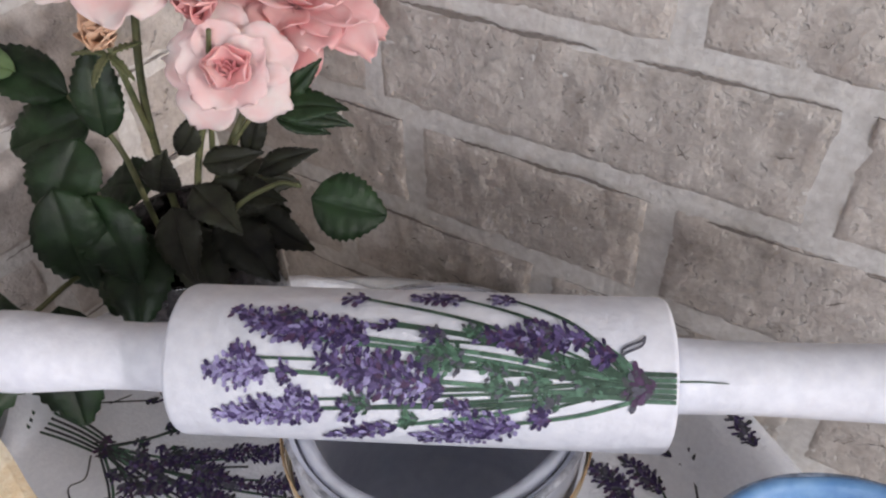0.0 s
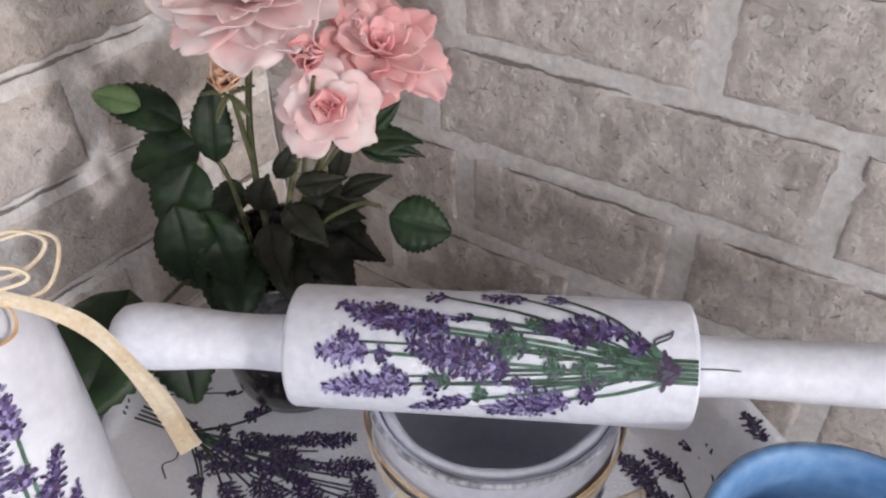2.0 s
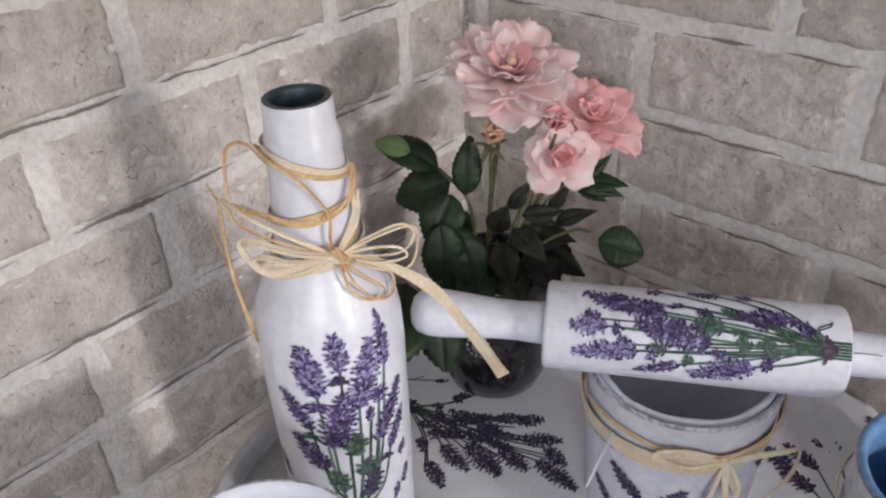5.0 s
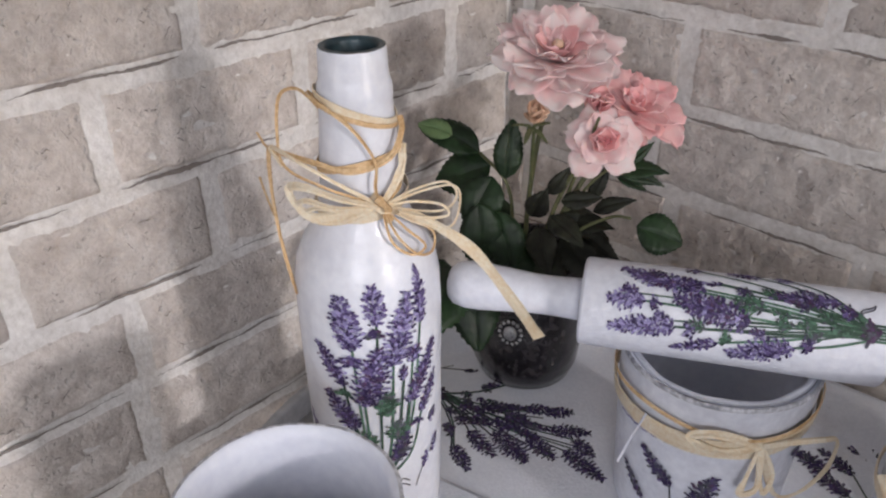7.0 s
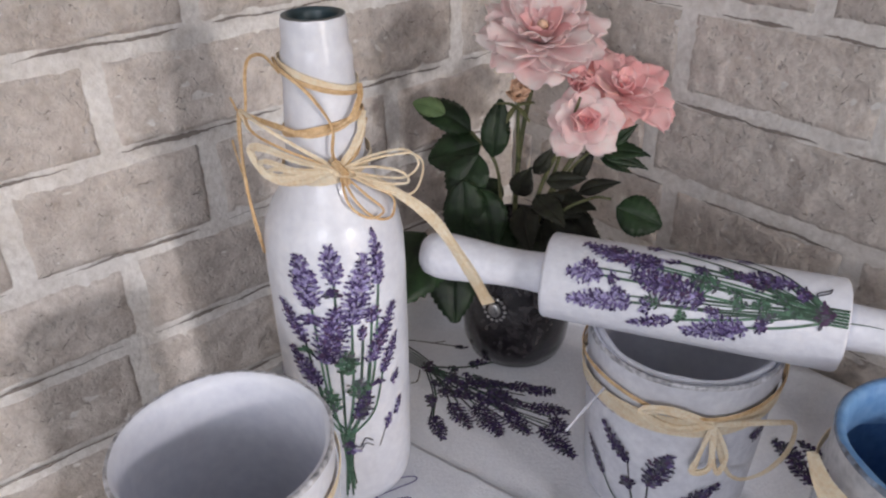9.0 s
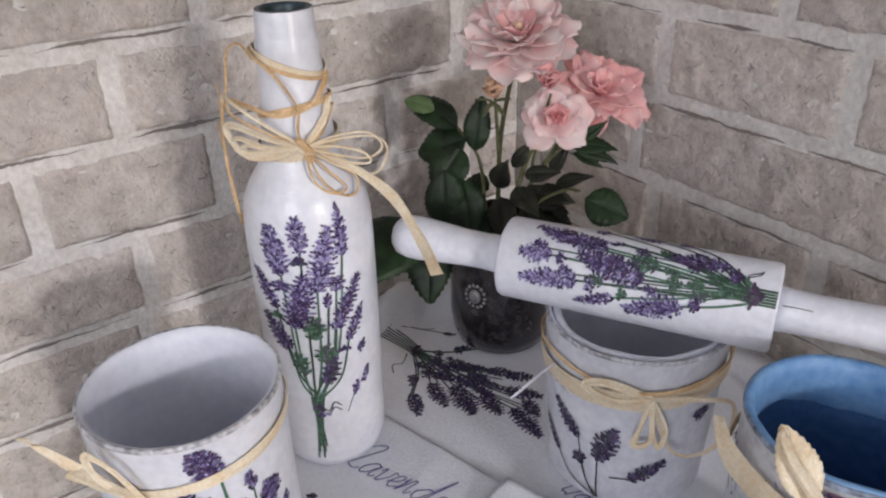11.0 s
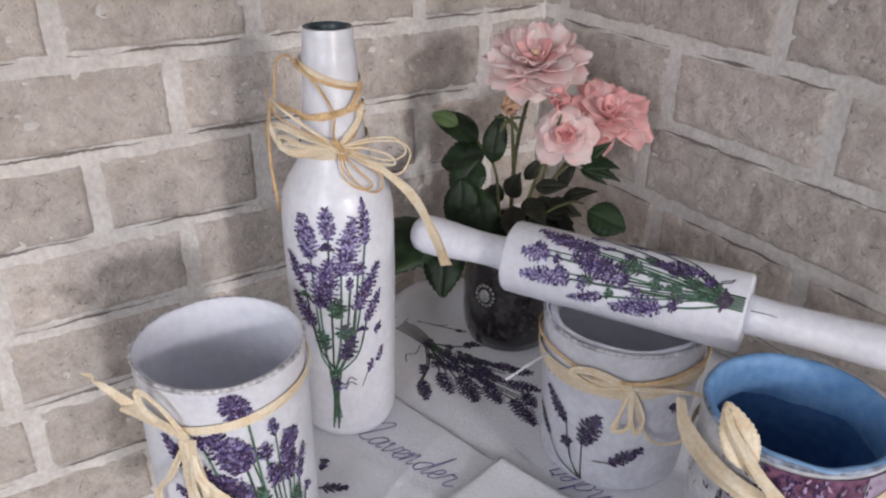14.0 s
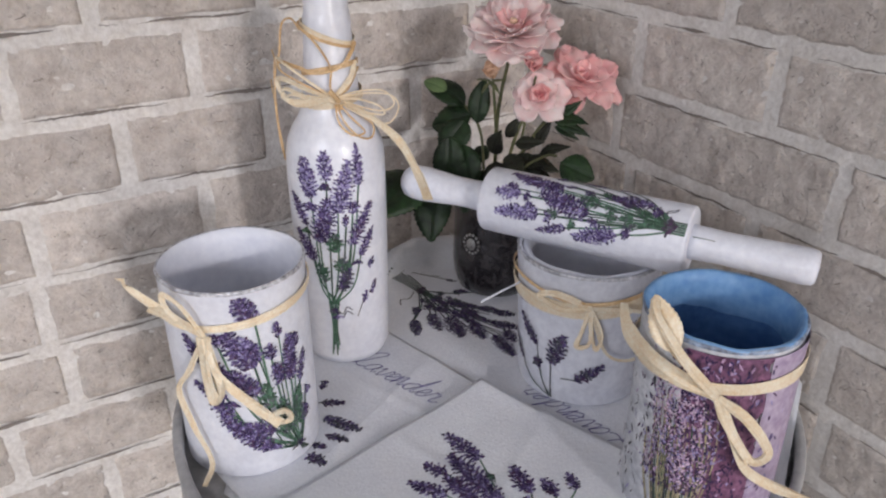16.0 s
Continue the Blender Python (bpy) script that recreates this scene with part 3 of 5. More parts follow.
BOTTLE = [(-63.2, 0.1429, -54.4, 0.1196, 0.0095), (-36.7, 0.1477, -35.2, 0.1309, 0.007), (-9.2, 0.1419, -24.3, 0.1109, 0.009), (2.0, 0.1500, 0.8, 0.1271, 0.0056), (-83.9, 0.1203, -63.6, 0.1019, 0.0061), (-33.7, 0.1202, -47.8, 0.0917, 0.0108),
          (-79.0, 0.097, -55.7, 0.0791, 0.0079), (15.1, 0.1146, -11.8, 0.0901, 0.0066), (15.5, 0.0979, -0.4, 0.0817, 0.0047), (-4.9, 0.1171, -7.8, 0.1098, 0.006), (-16.5, 0.109, -16.0, 0.1027, 0.0032), (-106.7, 0.0781, -98.1, 0.0655, 0.003),
          (18.4, 0.0622, 11.9, 0.0537, 0.0029), (4.6, 0.0558, 0.6, 0.0498, 0.0032), (16, 0.078, 10, 0.073, 0.003)]
pr = Print(round_map(BC, bottle_radius), 11)
heads = on_round(BOTTLE, RB)
stems(pr, [(h[2], h[3]) for h in heads[:11]], (radians(-36) * RB, 0.05), 0.001, bend=0.6)
for n in range(6):
    pr.stroke([(radians(-36) * RB + (n - 2.5) * 0.0012, 0.052), (radians(-37) * RB + (n - 2.5) * 0.0005, 0.034), (radians(-38) * RB + (n - 2.5) * 0.001, 0.012 + 0.004 * (n % 3))], 0.0009, (GREEN, DGREEN)[n % 2])
for n, h in enumerate(heads):
    pr.head(*h, kinds=FLOWER_BRIGHT if n < 4 else FLOWER, size=0.8)
for a, z, w, k in ((-56.2, 0.1146, 0.010, FLOWER), (-37.4, 0.1275, 0.008, FLOWER_DULL), (-64.3, 0.098, 0.006, LEAFY), (-5.8, 0.0778, 0.005, FLOWER), (-36, 0.045, 0.005, FLOWER_DULL), (-33, 0.041, 0.0045, FLOWER)):
    pr.whorl(radians(a) * RB, z, w, k)
for a0, z0, a1, z1, w, k in ((-28.7, 0.0969, -31.9, 0.0853, 0.0075, LEAFY), (-23.2, 0.0816, -22.1, 0.0717, 0.008, LEAFY), (-15.3, 0.0746, -25.3, 0.0594, 0.0065, FLOWER_DULL), (-50, 0.078, -44, 0.066, 0.006, LEAFY)):
    pr.head(radians(a0) * RB, z0, radians(a1) * RB, z1, w, k)
for b in (0, 1):
    pr.stroke([(radians(-34) * RB, 0.045 - b * 0.003), (radians(-26) * RB, 0.043 - b * 0.002), (radians(-21) * RB, 0.0475 - b * 0.003), (radians(-14) * RB, 0.045 - b * 0.003)], 0.0006, SLATE)
pr.stroke([(radians(0) * RB, 0.05), (radians(-8) * RB, 0.04)], 0.0005, GREY)
pr.done(bottle)


# ---- tins and jars ----
def tin_can(name, label, center, r0, r1, h, z0, outer, inner, seed, inner_floor=0.004, edge=TIN):
    """An open tin with a rolled, worn rim: outer skin, inner lining and rim."""
    ob = thing(name, label, "can" if "tin" in name else "jar")
    t = 0.0022
    part("body", lathe([(0.0005, z0), (r0 - 0.002, z0), (r0 - 0.0004, z0 + 0.0012), (r0, z0 + 0.003), ((r0 + r1) / 2, z0 + h / 2), (r1, h - 0.003), (r1 + 0.0003, h - 0.0012)], center, 80, 0.0004, seed)[0], outer, ob)
    part("rim", lathe([(r1 + 0.0003, h - 0.0014), (r1 + 0.0005, h - 0.0002), (r1, h + 0.0007), (r1 - 0.0009, h + 0.0004)], center, 80, 0.0004, seed)[0], edge, ob, "worn rim showing through the paint")
    part("lining", lathe([(r1 - 0.0006, h + 0.0003), (r1 - t, h - 0.0004), (r1 - t - 0.0006, h - 0.006), (r0 - t, z0 + inner_floor + 0.003), (r0 - t - 0.003, z0 + inner_floor), (0.0005, z0 + inner_floor)], center, 80, 0.0006, seed)[0], inner, ob, "painted inner wall")
    return ob


CA, RA, HA = (0.180, -0.316), 0.0362, 0.114
can_a = tin_can("painted_tin", "white painted tin can printed with a lavender bunch", CA, RA, RA, HA, 0.0026, CHALK, INSIDE, 1.0, edge=PALE_EDGE)
pr = Print(round_map(CA, lambda z: RA + 0.0005), 21)
CANA = [(-16.2, 0.1105, -3.6, 0.0968, 0.0122), (-27.0, 0.0931, -8.0, 0.0717, 0.0153), (-27.2, 0.0704, -8.7, 0.0548, 0.0129), (23.4, 0.0832, 21.4, 0.0566, 0.01), (38.5, 0.0691, 30.6, 0.053, 0.0053), (-60.4, 0.0901, -48.5, 0.0759, 0.0072),
        (-57.4, 0.0626, -32.4, 0.0551, 0.0083), (-39.1, 0.0443, -2.9, 0.0209, 0.012), (-35.7, 0.0915, -32.8, 0.0852, 0.007), (5.0, 0.0821, 5.9, 0.0736, 0.0071), (41.7, 0.0446, 36.1, 0.0416, 0.0062)]
heads = on_round(CANA, RA)
knot = (radians(23) * RA, 0.0150)
stems(pr, [(h[2], h[3]) for h in heads], knot, 0.0011, bend=0.5)
for h in heads:
    pr.head(*h[:4], h[4] * 0.78, size=0.82)
for a0, z0, a1, z1, w in ((-1.1, 0.0601, 1.1, 0.0455, 0.006), (22.4, 0.0455, 30, 0.0263, 0.006)):
    pr.head(radians(a0) * RA, z0, radians(a1) * RA, z1, w, LEAFY)
for a, z, w in ((-11.4, 0.0997, 0.006), (-28.7, 0.0516, 0.006), (-0.6, 0.0203, 0.007)):
    pr.whorl(radians(a) * RA, z, w)
for a0, z0, a1, z1, w in ((-14, 0.0870, -4, 0.0760, 0.007), (8, 0.0700, 12, 0.0580, 0.006), (-44, 0.0780, -30, 0.0690, 0.006), (12, 0.0930, 14, 0.0850, 0.004), (30, 0.0820, 28, 0.0740, 0.005),
                          (-18, 0.0380, 2, 0.0300, 0.007), (34, 0.0360, 32, 0.0270, 0.006), (-46, 0.0520, -28, 0.0450, 0.006)):
    pr.stroke([(radians(a1) * RA, z1), (radians((a1 + 20) / 2) * RA, z1 * 0.55), knot], 0.0008, (GREEN, DGREEN)[w > 0.0058])
    pr.head(radians(a0) * RA, z0, radians(a1) * RA, z1, w, FLOWER, 0.8)
for a0, z0, a1, z1 in ((10, 0.0480, 16, 0.0360), (16, 0.0400, 21, 0.0270), (5, 0.0360, 15, 0.0260), (28, 0.0500, 26, 0.0380)):
    pr.head(radians(a0) * RA, z0, radians(a1) * RA, z1, 0.005, LEAFY, 0.8)
pr.whorl(knot[0], knot[1], 0.007, (WINE, DEEP, GREY))
for n in range(5):
    pr.stroke([(knot[0], knot[1]), (knot[0] + 0.002 + n * 0.0012, 0.0095 - n * 0.0004)], 0.001, (DGREEN, GREY)[n % 2])
pr.done(can_a)

CB, RB0, RB1, HB = (0.226, -0.1185), 0.0385, 0.0428, 0.0906
can_b = tin_can("decoupage_jar", "white decoupage jar printed with small lavender sprigs", CB, RB0, RB1, HB, 0.0014, PAPERED, INSIDE, 2.0, edge=PALE_EDGE)
part("rim_gap", lathe([(RB1 - 0.0012, HB + 0.0002), (RB1 - 0.0016, HB - 0.0022), (RB1 - 0.0034, HB - 0.0024)], CB, 64)[0], TIN, can_b, "dark gap inside the rim")
part("liner_ring", lathe([(RB1 - 0.0030, HB - 0.0035), (RB1 - 0.0034, HB - 0.0006), (RB1 - 0.0052, HB - 0.0002), (RB1 - 0.0070, HB - 0.0022), (RB1 - 0.0072, HB - 0.01)], CB, 64, 0.0009, 5.0)[0], CHALK, can_b, "thick white inner lip")


def jar_radius(z):
    return RB0 + (RB1 - RB0) * max(0, min(1, z / HB)) + 0.0005


pr = Print(round_map(CB, jar_radius), 22)
rj = jar_radius(0.05)
CANB = [(-103.1, 0.0527, -81.8, 0.0383, 0.0063), (-117.6, 0.0348, -100.1, 0.0215, 0.0045), (-57.3, 0.0507, -67.3, 0.029, 0.0091), (-83.0, 0.0282, -78.1, 0.0227, 0.007), (-23.0, 0.0321, -46.3, 0.0213, 0.0069), (5.3, 0.0566, -7.6, 0.0567, 0.0056), (60, 0.05, 52, 0.03, 0.008)]
heads = on_round(CANB, rj)
for h in heads:
    pr.head(*h, kinds=FLOWER_DULL)
stems(pr, [(h[2], h[3]) for h in heads[:4]], (radians(-66) * rj, 0.005), 0.0008, (GREY, DGREEN), 0.5)
pr.stroke([(heads[4][2], heads[4][3]), (radians(-58) * rj, 0.0205)], 0.0007, GREY)
pr.stroke([(radians(-128 + 4 * n) * rj, 0.0595 + 0.0009 * (n % 2) + 0.0003 * n) for n in range(16)], 0.0007, SCRIPT)
pr.done(can_b)

CC, RC, HC = (0.3376, -0.1384), 0.0357, 0.1115
# The lining's blue is darkened to stand for the shade inside.
can_c = tin_can("photo_print_tin", "tin can covered with a purple lavender photo print, blue inside", CC, RC, RC, HC, 0.002, COLLAGE, BLUE_SHADED, 3.0, edge=SOFT_EDGE)


part("lip", lathe([(RC - 0.0004, HC - 0.0012), (RC - 0.0002, HC + 0.0006), (RC - 0.0014, HC + 0.0012), (RC - 0.0030, HC + 0.0002), (RC - 0.0042, HC - 0.005), (RC - 0.0040, HC - 0.016), (RC - 0.0026, HC - 0.021)], CC, 96, 0.0011, 9.0)[0], BLUE, can_c, "thick uneven blue painted lip")


def patch(center, r, a0, a1, z0, z1, seed, ragged=3.0):
    """A curved paper patch with a ragged edge."""
    bm, rows = bmesh.new(), []
    for j in range(25):
        z = z0 + (z1 - z0) * j / 24
        e0, e1 = a0 + ragged * noise.noise((z * 150, seed, 0)), a1 + ragged * noise.noise((z * 150, seed, 5))
        rows.append([bm.verts.new((center[0] + r * math.cos(radians(e0 + (e1 - e0) * k / 30)), center[1] + r * math.sin(radians(e0 + (e1 - e0) * k / 30)), z)) for k in range(31)])
    for a, b in zip(rows, rows[1:]):
        for k in range(30):
            bm.faces.new((a[k], a[k + 1], b[k + 1], b[k]))
    return bm


part("plum_patch", patch(CC, RC + 0.0008, -72, -14, 0.03, HC - 0.003, 1.0, 9.0), PLUM, can_c, "dark plum patch of the photo print")
part("mauve_patch", patch(CC, RC + 0.0011, -15, 62, 0.004, HC - 0.003, 2.0, 1.0), MAUVE, can_c, "pale mauve patch of the photo print")
pr = Print(round_map(CC, lambda z: RC + 0.0009), 23)
rnd = random.Random(8)
for n in range(900):
    a = rnd.gauss(-56, 20)
    z = rnd.uniform(0.03, HC - 0.004)
    pr.bud(radians(a) * RC, z, rnd.uniform(0.0008, 0.0020), rnd.uniform(0.0003, 0.0007), rnd.gauss(1.57, 0.5), rnd.choice((PINK, LILAC, WINE, WINE, WINE, WINE, DEEP, DEEP)))
for n in range(60):
    a, z = rnd.uniform(-94, -48), rnd.uniform(0.05, 0.098)
    for k in range(14):
        f = k / 14
        pr.bud(radians(a + rnd.gauss(0, 1.4)) * RC, z - f * 0.022, rnd.uniform(0.0005, 0.0011), rnd.uniform(0.0003, 0.0005), rnd.uniform(0.4, 2.7), rnd.choice((PINK, PALE, PALE, LILAC, WINE)))
for n in range(60):
    a, z = rnd.uniform(-97, -45), rnd.uniform(0.045, 0.085)
    pr.stroke([(radians(a) * RC, z), (radians(a + 3) * RC, z * 0.6), (radians(-66 + (a + 66) * 0.5) * RC, 0.004)], 0.0006, rnd.choice((STRAW, STRAW, DGREEN, GREY)))
for n in range(70):
    a, z, t = rnd.uniform(-150, -92), rnd.uniform(0.006, HC - 0.012), rnd.uniform(-0.4, 1.0)
    pr.bud(radians(a) * RC, z, rnd.uniform(0.0012, 0.0034), rnd.uniform(0.0003, 0.0007), 1.2 + t, rnd.choice((SLATE, GREY, SLATE, LILAC)))
for n in range(60):
    a, z = rnd.uniform(-10, 60), rnd.uniform(0.006, HC - 0.02)
    pr.bud(radians(a) * RC, z, rnd.uniform(0.001, 0.0026), rnd.uniform(0.0005, 0.0011), rnd.uniform(0, 3), rnd.choice((VIOLET, LILAC, WINE)))
pr.done(can_c, "flower_print", "lilac and plum flower stalks of the photo print")

# ---- rolling pin ----
PL, PR = Vector((0.1768, -0.157, 0.1105)), Vector((0.2822, -0.0975, 0.1105))
AX = (PR - PL).normalized()
FRONT = -Vector((0, 0, 1)).cross(AX).normalized()
BARREL, RP = (PR - PL).length - 0.0015, 0.0191
pin = thing("rolling_pin", "white painted wooden rolling pin printed with lavender, lying across the jar", "rolling pin")
PIN_POSE = Matrix((( AX.x, FRONT.x, 0, PL.x), (AX.y, FRONT.y, 0, PL.y), (AX.z, FRONT.z, 1, PL.z), (0, 0, 0, 1)))


def turned(profile, segs=56, seed=0.0):
    """A body turned about the pin's axis, from (distance along, radius)."""
    bm, rings = bmesh.new(), []
    for s, r in profile:
        rings.append([bm.verts.new(PIN_POSE @ Vector((s, r * math.cos(2 * math.pi * k / segs), r * math.sin(2 * math.pi * k / segs)))) for k in range(segs)])
    for a, b in zip(rings, rings[1:]):
        for k in range(segs):
            bm.faces.new((a[k], b[k], b[(k + 1) % segs], a[(k + 1) % segs]))
    cap(bm, rings[0]), cap(bm, rings[-1], True)
    return bm


part("barrel", turned([(0.0, 0.012), (0.0, RP - 0.0015), (0.0005, RP - 0.0005), (0.0016, RP), (BARREL - 0.0016, RP), (BARREL - 0.0005, RP - 0.0005), (BARREL, RP - 0.0015), (BARREL, 0.012)]), CHALK, pin)
HANDLE = [(0.0, 0.0093), (0.004, 0.0091), (0.012, 0.0087), (0.022, 0.0089), (0.034, 0.0099), (0.045, 0.0108), (0.0515, 0.0107), (0.0565, 0.0094), (0.059, 0.0069), (0.0602, 0.0028)]
FAR_HANDLE = [(0.0, 0.0096), (0.004, 0.0093), (0.016, 0.0089), (0.030, 0.0091), (0.044, 0.0095), (0.0535, 0.0096), (0.0575, 0.0090), (0.0588, 0.0075), (0.0593, 0.003)]
part("handle", turned([(-s, r) for s, r in HANDLE]), CHALK, pin, "turned white handle")
part("handle", turned([(BARREL + s * 1.06, r) for s, r in FAR_HANDLE]), CHALK, pin, "turned white handle")


def pin_map(u, v, lift):
    r = RP + 0.0002 + lift if u < BARREL else 0.0094 + lift
    a = v / RP + radians(4)
    return tuple(PIN_POSE @ Vector((u, r * math.cos(a), r * math.sin(a))))


pr = Print(pin_map, 31)
PINH = [(0.011, 37.4, 0.0264, 38.7, 0.008), (0.0126, 3.5, 0.0383, 12.1, 0.0086), (0.0161, 72.6, 0.0328, 59.6, 0.0071), (0.0258, 65.6, 0.0488, 59.8, 0.0091), (0.0374, 46.1, 0.0667, 29.4, 0.0115), (0.0382, -16.9, 0.0558, -0.8, 0.0051),
        (0.0602, -13.9, 0.0832, 5.7, 0.0097), (0.0415, 82, 0.0472, 82, 0.006), (0.0575, 84, 0.0702, 84, 0.006), (0.0765, 86, 0.0828, 84, 0.005), (0.05, 64.9, 0.055, 67.5, 0.003), (0.0737, 62, 0.0993, 62.8, 0.0071), (0.0994, 55.9, 0.1052, 56, 0.0061)]
over = lambda a: a if a < 55 else 55 + (a - 55) * 1.6
heads = [(u0, radians(over(a0)) * RP, u1, radians(over(a1)) * RP, w * 0.84) for u0, a0, u1, a1, w in PINH]
knot = (0.1105, radians(36) * RP)
for n, h in enumerate(heads):
    k = (knot[0], knot[1] + (n % 6 - 2.5) * 0.0011)
    pr.stroke([(h[2], h[3]), ((h[2] + k[0]) / 2, (h[3] * 0.62 + k[1] * 0.38)), k], 0.001, (GREEN, DGREEN, GREEN)[n % 3] if n not in (7, 8, 9) else DGREEN)
for n, h in enumerate(heads):
    pr.head(*h, kinds=FLOWER_BRIGHT if n in (0, 1, 6) else FLOWER, size=0.76)
for u, a, w, k in ((0.0301, 37.7, 0.0065, FLOWER), (0.0445, 11, 0.008, FLOWER), (0.0587, 5.4, 0.006, LEAFY), (0.0891, 12.3, 0.009, FLOWER)):
    pr.head(u - 0.0018, radians(a) * RP, u + 0.0018, radians(a) * RP, w * 0.8, k, 0.7)
for u0, a0, u1, a1, w in ((0.0602, 51, 0.0719, 49.7, 0.008), (0.0762, 32.5, 0.0824, 31.5, 0.005), (0.084, 36, 0.0907, 37.8, 0.005)):
    pr.head(u0, radians(a0) * RP, u1, radians(a1) * RP, w * 0.8, LEAFY, 0.7)
for u, a, w, k in ((0.020, 50, 0.006, FLOWER), (0.033, 22, 0.006, FLOWER), (0.047, 18, 0.006, LEAFY), (0.053, 50, 0.006, FLOWER_DULL), (0.064, 66, 0.006, FLOWER_DULL), (0.070, 18, 0.006, FLOWER), (0.074, 70, 0.005, LEAFY), (0.078, 44, 0.006, LEAFY),
                   (0.085, 58, 0.006, FLOWER_DULL), (0.090, 24, 0.006, LEAFY), (0.094, 46, 0.006, LEAFY), (0.099, 34, 0.005, LEAFY), (0.088, 76, 0.006, FLOWER_DULL), (0.030, 80, 0.006, FLOWER_DULL)):
    pr.head(u - 0.003, radians(a + 3) * RP, u + 0.003, radians(a - 3) * RP, w * 0.62, k, 0.66)
    pr.stroke([(u + 0.003, radians(a - 3) * RP), ((u + knot[0]) / 2, radians(a * 0.7 + 11) * RP), knot], 0.0007, DGREEN)
pr.head(knot[0] - 0.0035, knot[1], knot[0] + 0.0035, knot[1], 0.0085, (WINE, WINE, SLATE, GREY))
for n in range(6):
    v = knot[1] + (n - 2.5) * 0.0012
    pr.stroke([(knot[0], v), (knot[0] + 0.004, v), (BARREL - 0.001, v)], 0.001, (GREEN, DGREEN)[n % 2])
pr.stroke([(BARREL + 0.001, knot[1]), (BARREL + 0.007, knot[1] + 0.0004), (BARREL + 0.013, knot[1])], 0.0012, DGREEN, 0.0004)
for b in (0.0, 0.0012):
    pr.stroke([(knot[0] - 0.001, radians(45) * RP), (knot[0] - 0.004, radians(56) * RP + b), (knot[0] + 0.0005, radians(64) * RP + b), (knot[0] + 0.0015, radians(71) * RP)], 0.0006, SLATE)
pr.done(pin)

# ---- vase with roses ----
VC, RV, HV = (0.1035, -0.0995), 0.0318, 0.082
vase = thing("glass_vase", "dark smoky glass vase with a silver ornament", "vase")
bm, rings = lathe([(0.0005, 0.0014), (0.022, 0.0014), (0.028, 0.004), (0.031, 0.012), (0.0322, 0.025), (0.0318, 0.045), (0.031, 0.065), (0.0312, HV - 0.001), (0.0304, HV), (0.0292, HV - 0.001), (0.029, 0.06), (0.028, 0.012), (0.0005, 0.008)], VC, 64, 0.0006, 6.0)
part("body", bm, DARKGLASS, vase)
BUT = Vector((0.1145, -0.1262, 0.0465))
bdir = Vector((BUT.x - VC[0], BUT.y - VC[1], 0)).normalized()
bside = Vector((-bdir.y, bdir.x, 0))


def oval(c, du, dv, deep, n=20):
    bm = bmesh.new()
    rings = []
    for f, h in ((1.0, 0.0), (0.95, 0.6), (0.75, 0.9), (0.4, 1.0)):
        rings.append([bm.verts.new(c + bside * du * f * math.cos(2 * math.pi * k / n) + Vector((0, 0, dv * f * math.sin(2 * math.pi * k / n))) + bdir * deep * h) for k in range(n)])
    for a, b in zip(rings, rings[1:]):
        for k in range(n):
            bm.faces.new((a[k], a[(k + 1) % n], b[(k + 1) % n], b[k]))
    cap(bm, rings[-1])
    return bm


BUT = Vector((VC[0], VC[1], 0.0465)) + bdir * 0.0312
orn = part("ornament", oval(BUT, 0.0075, 0.0085, 0.002), DARKGLASS, vase, "dark oval ornament set in silver")
part("stone", oval(BUT + bdir * 0.0018, 0.0038, 0.0046, 0.0018), SILVER, orn, "pale silver oval stone")
for n in range(14):
    a = 2 * math.pi * n / 14
    part("bead", oval(BUT + bside * 0.0062 * math.cos(a) + Vector((0, 0, 0.0072 * math.sin(a))) + bdir * 0.0012, 0.0011, 0.0011, 0.001, 8), SILVER, orn)


def petal(base, out, up, length, width, cup, curl, seed):
    """One rose petal from its base: cupped across, curled back at its wavy lip."""
    out, up = Vector(out).normalized(), Vector(up).normalized()
    side = out.cross(up).normalized()
    rows = []
    for i in range(10):
        t = 1 - (1 - i / 9) ** 1.5
        w = width * (0.3 + 0.7 * math.sin(math.pi / 2 * t / 0.6)) if t < 0.6 else width * math.sqrt(1 - ((t - 0.6) / 0.45) ** 2.4)
        row = []
        for j in range(9):
            s = -1 + 2 * j / 8
            lift = cup * length * (s * s * 0.5 * (1 - 0.4 * t) + math.sin(t * 1.6) * 0.55) - curl * length * max(0, t - 0.6) ** 2 * 4
            wave = 0.17 * length * t * t * noise.noise((s * 1.5 + seed, t * 1.8, seed)) + 0.03 * length * t ** 3 * noise.noise((s * 4.5 + seed, t * 3, seed))
            reach = t + (0.13 * noise.noise((s * 2.2, seed, 4)) - 0.09 * s * s) * t ** 4
            row.append(Vector(base) + out * length * reach + side * w * s * 0.5 + up * (lift + wave))
        rows.append(row)
    return rows


def add_rows(bm, rows):
    grid = [[bm.verts.new(q) for q in row] for row in rows]
    for a, b in zip(grid, grid[1:]):
        for k in range(len(a) - 1):
            bm.faces.new((a[k], a[k + 1], b[k + 1], b[k]))


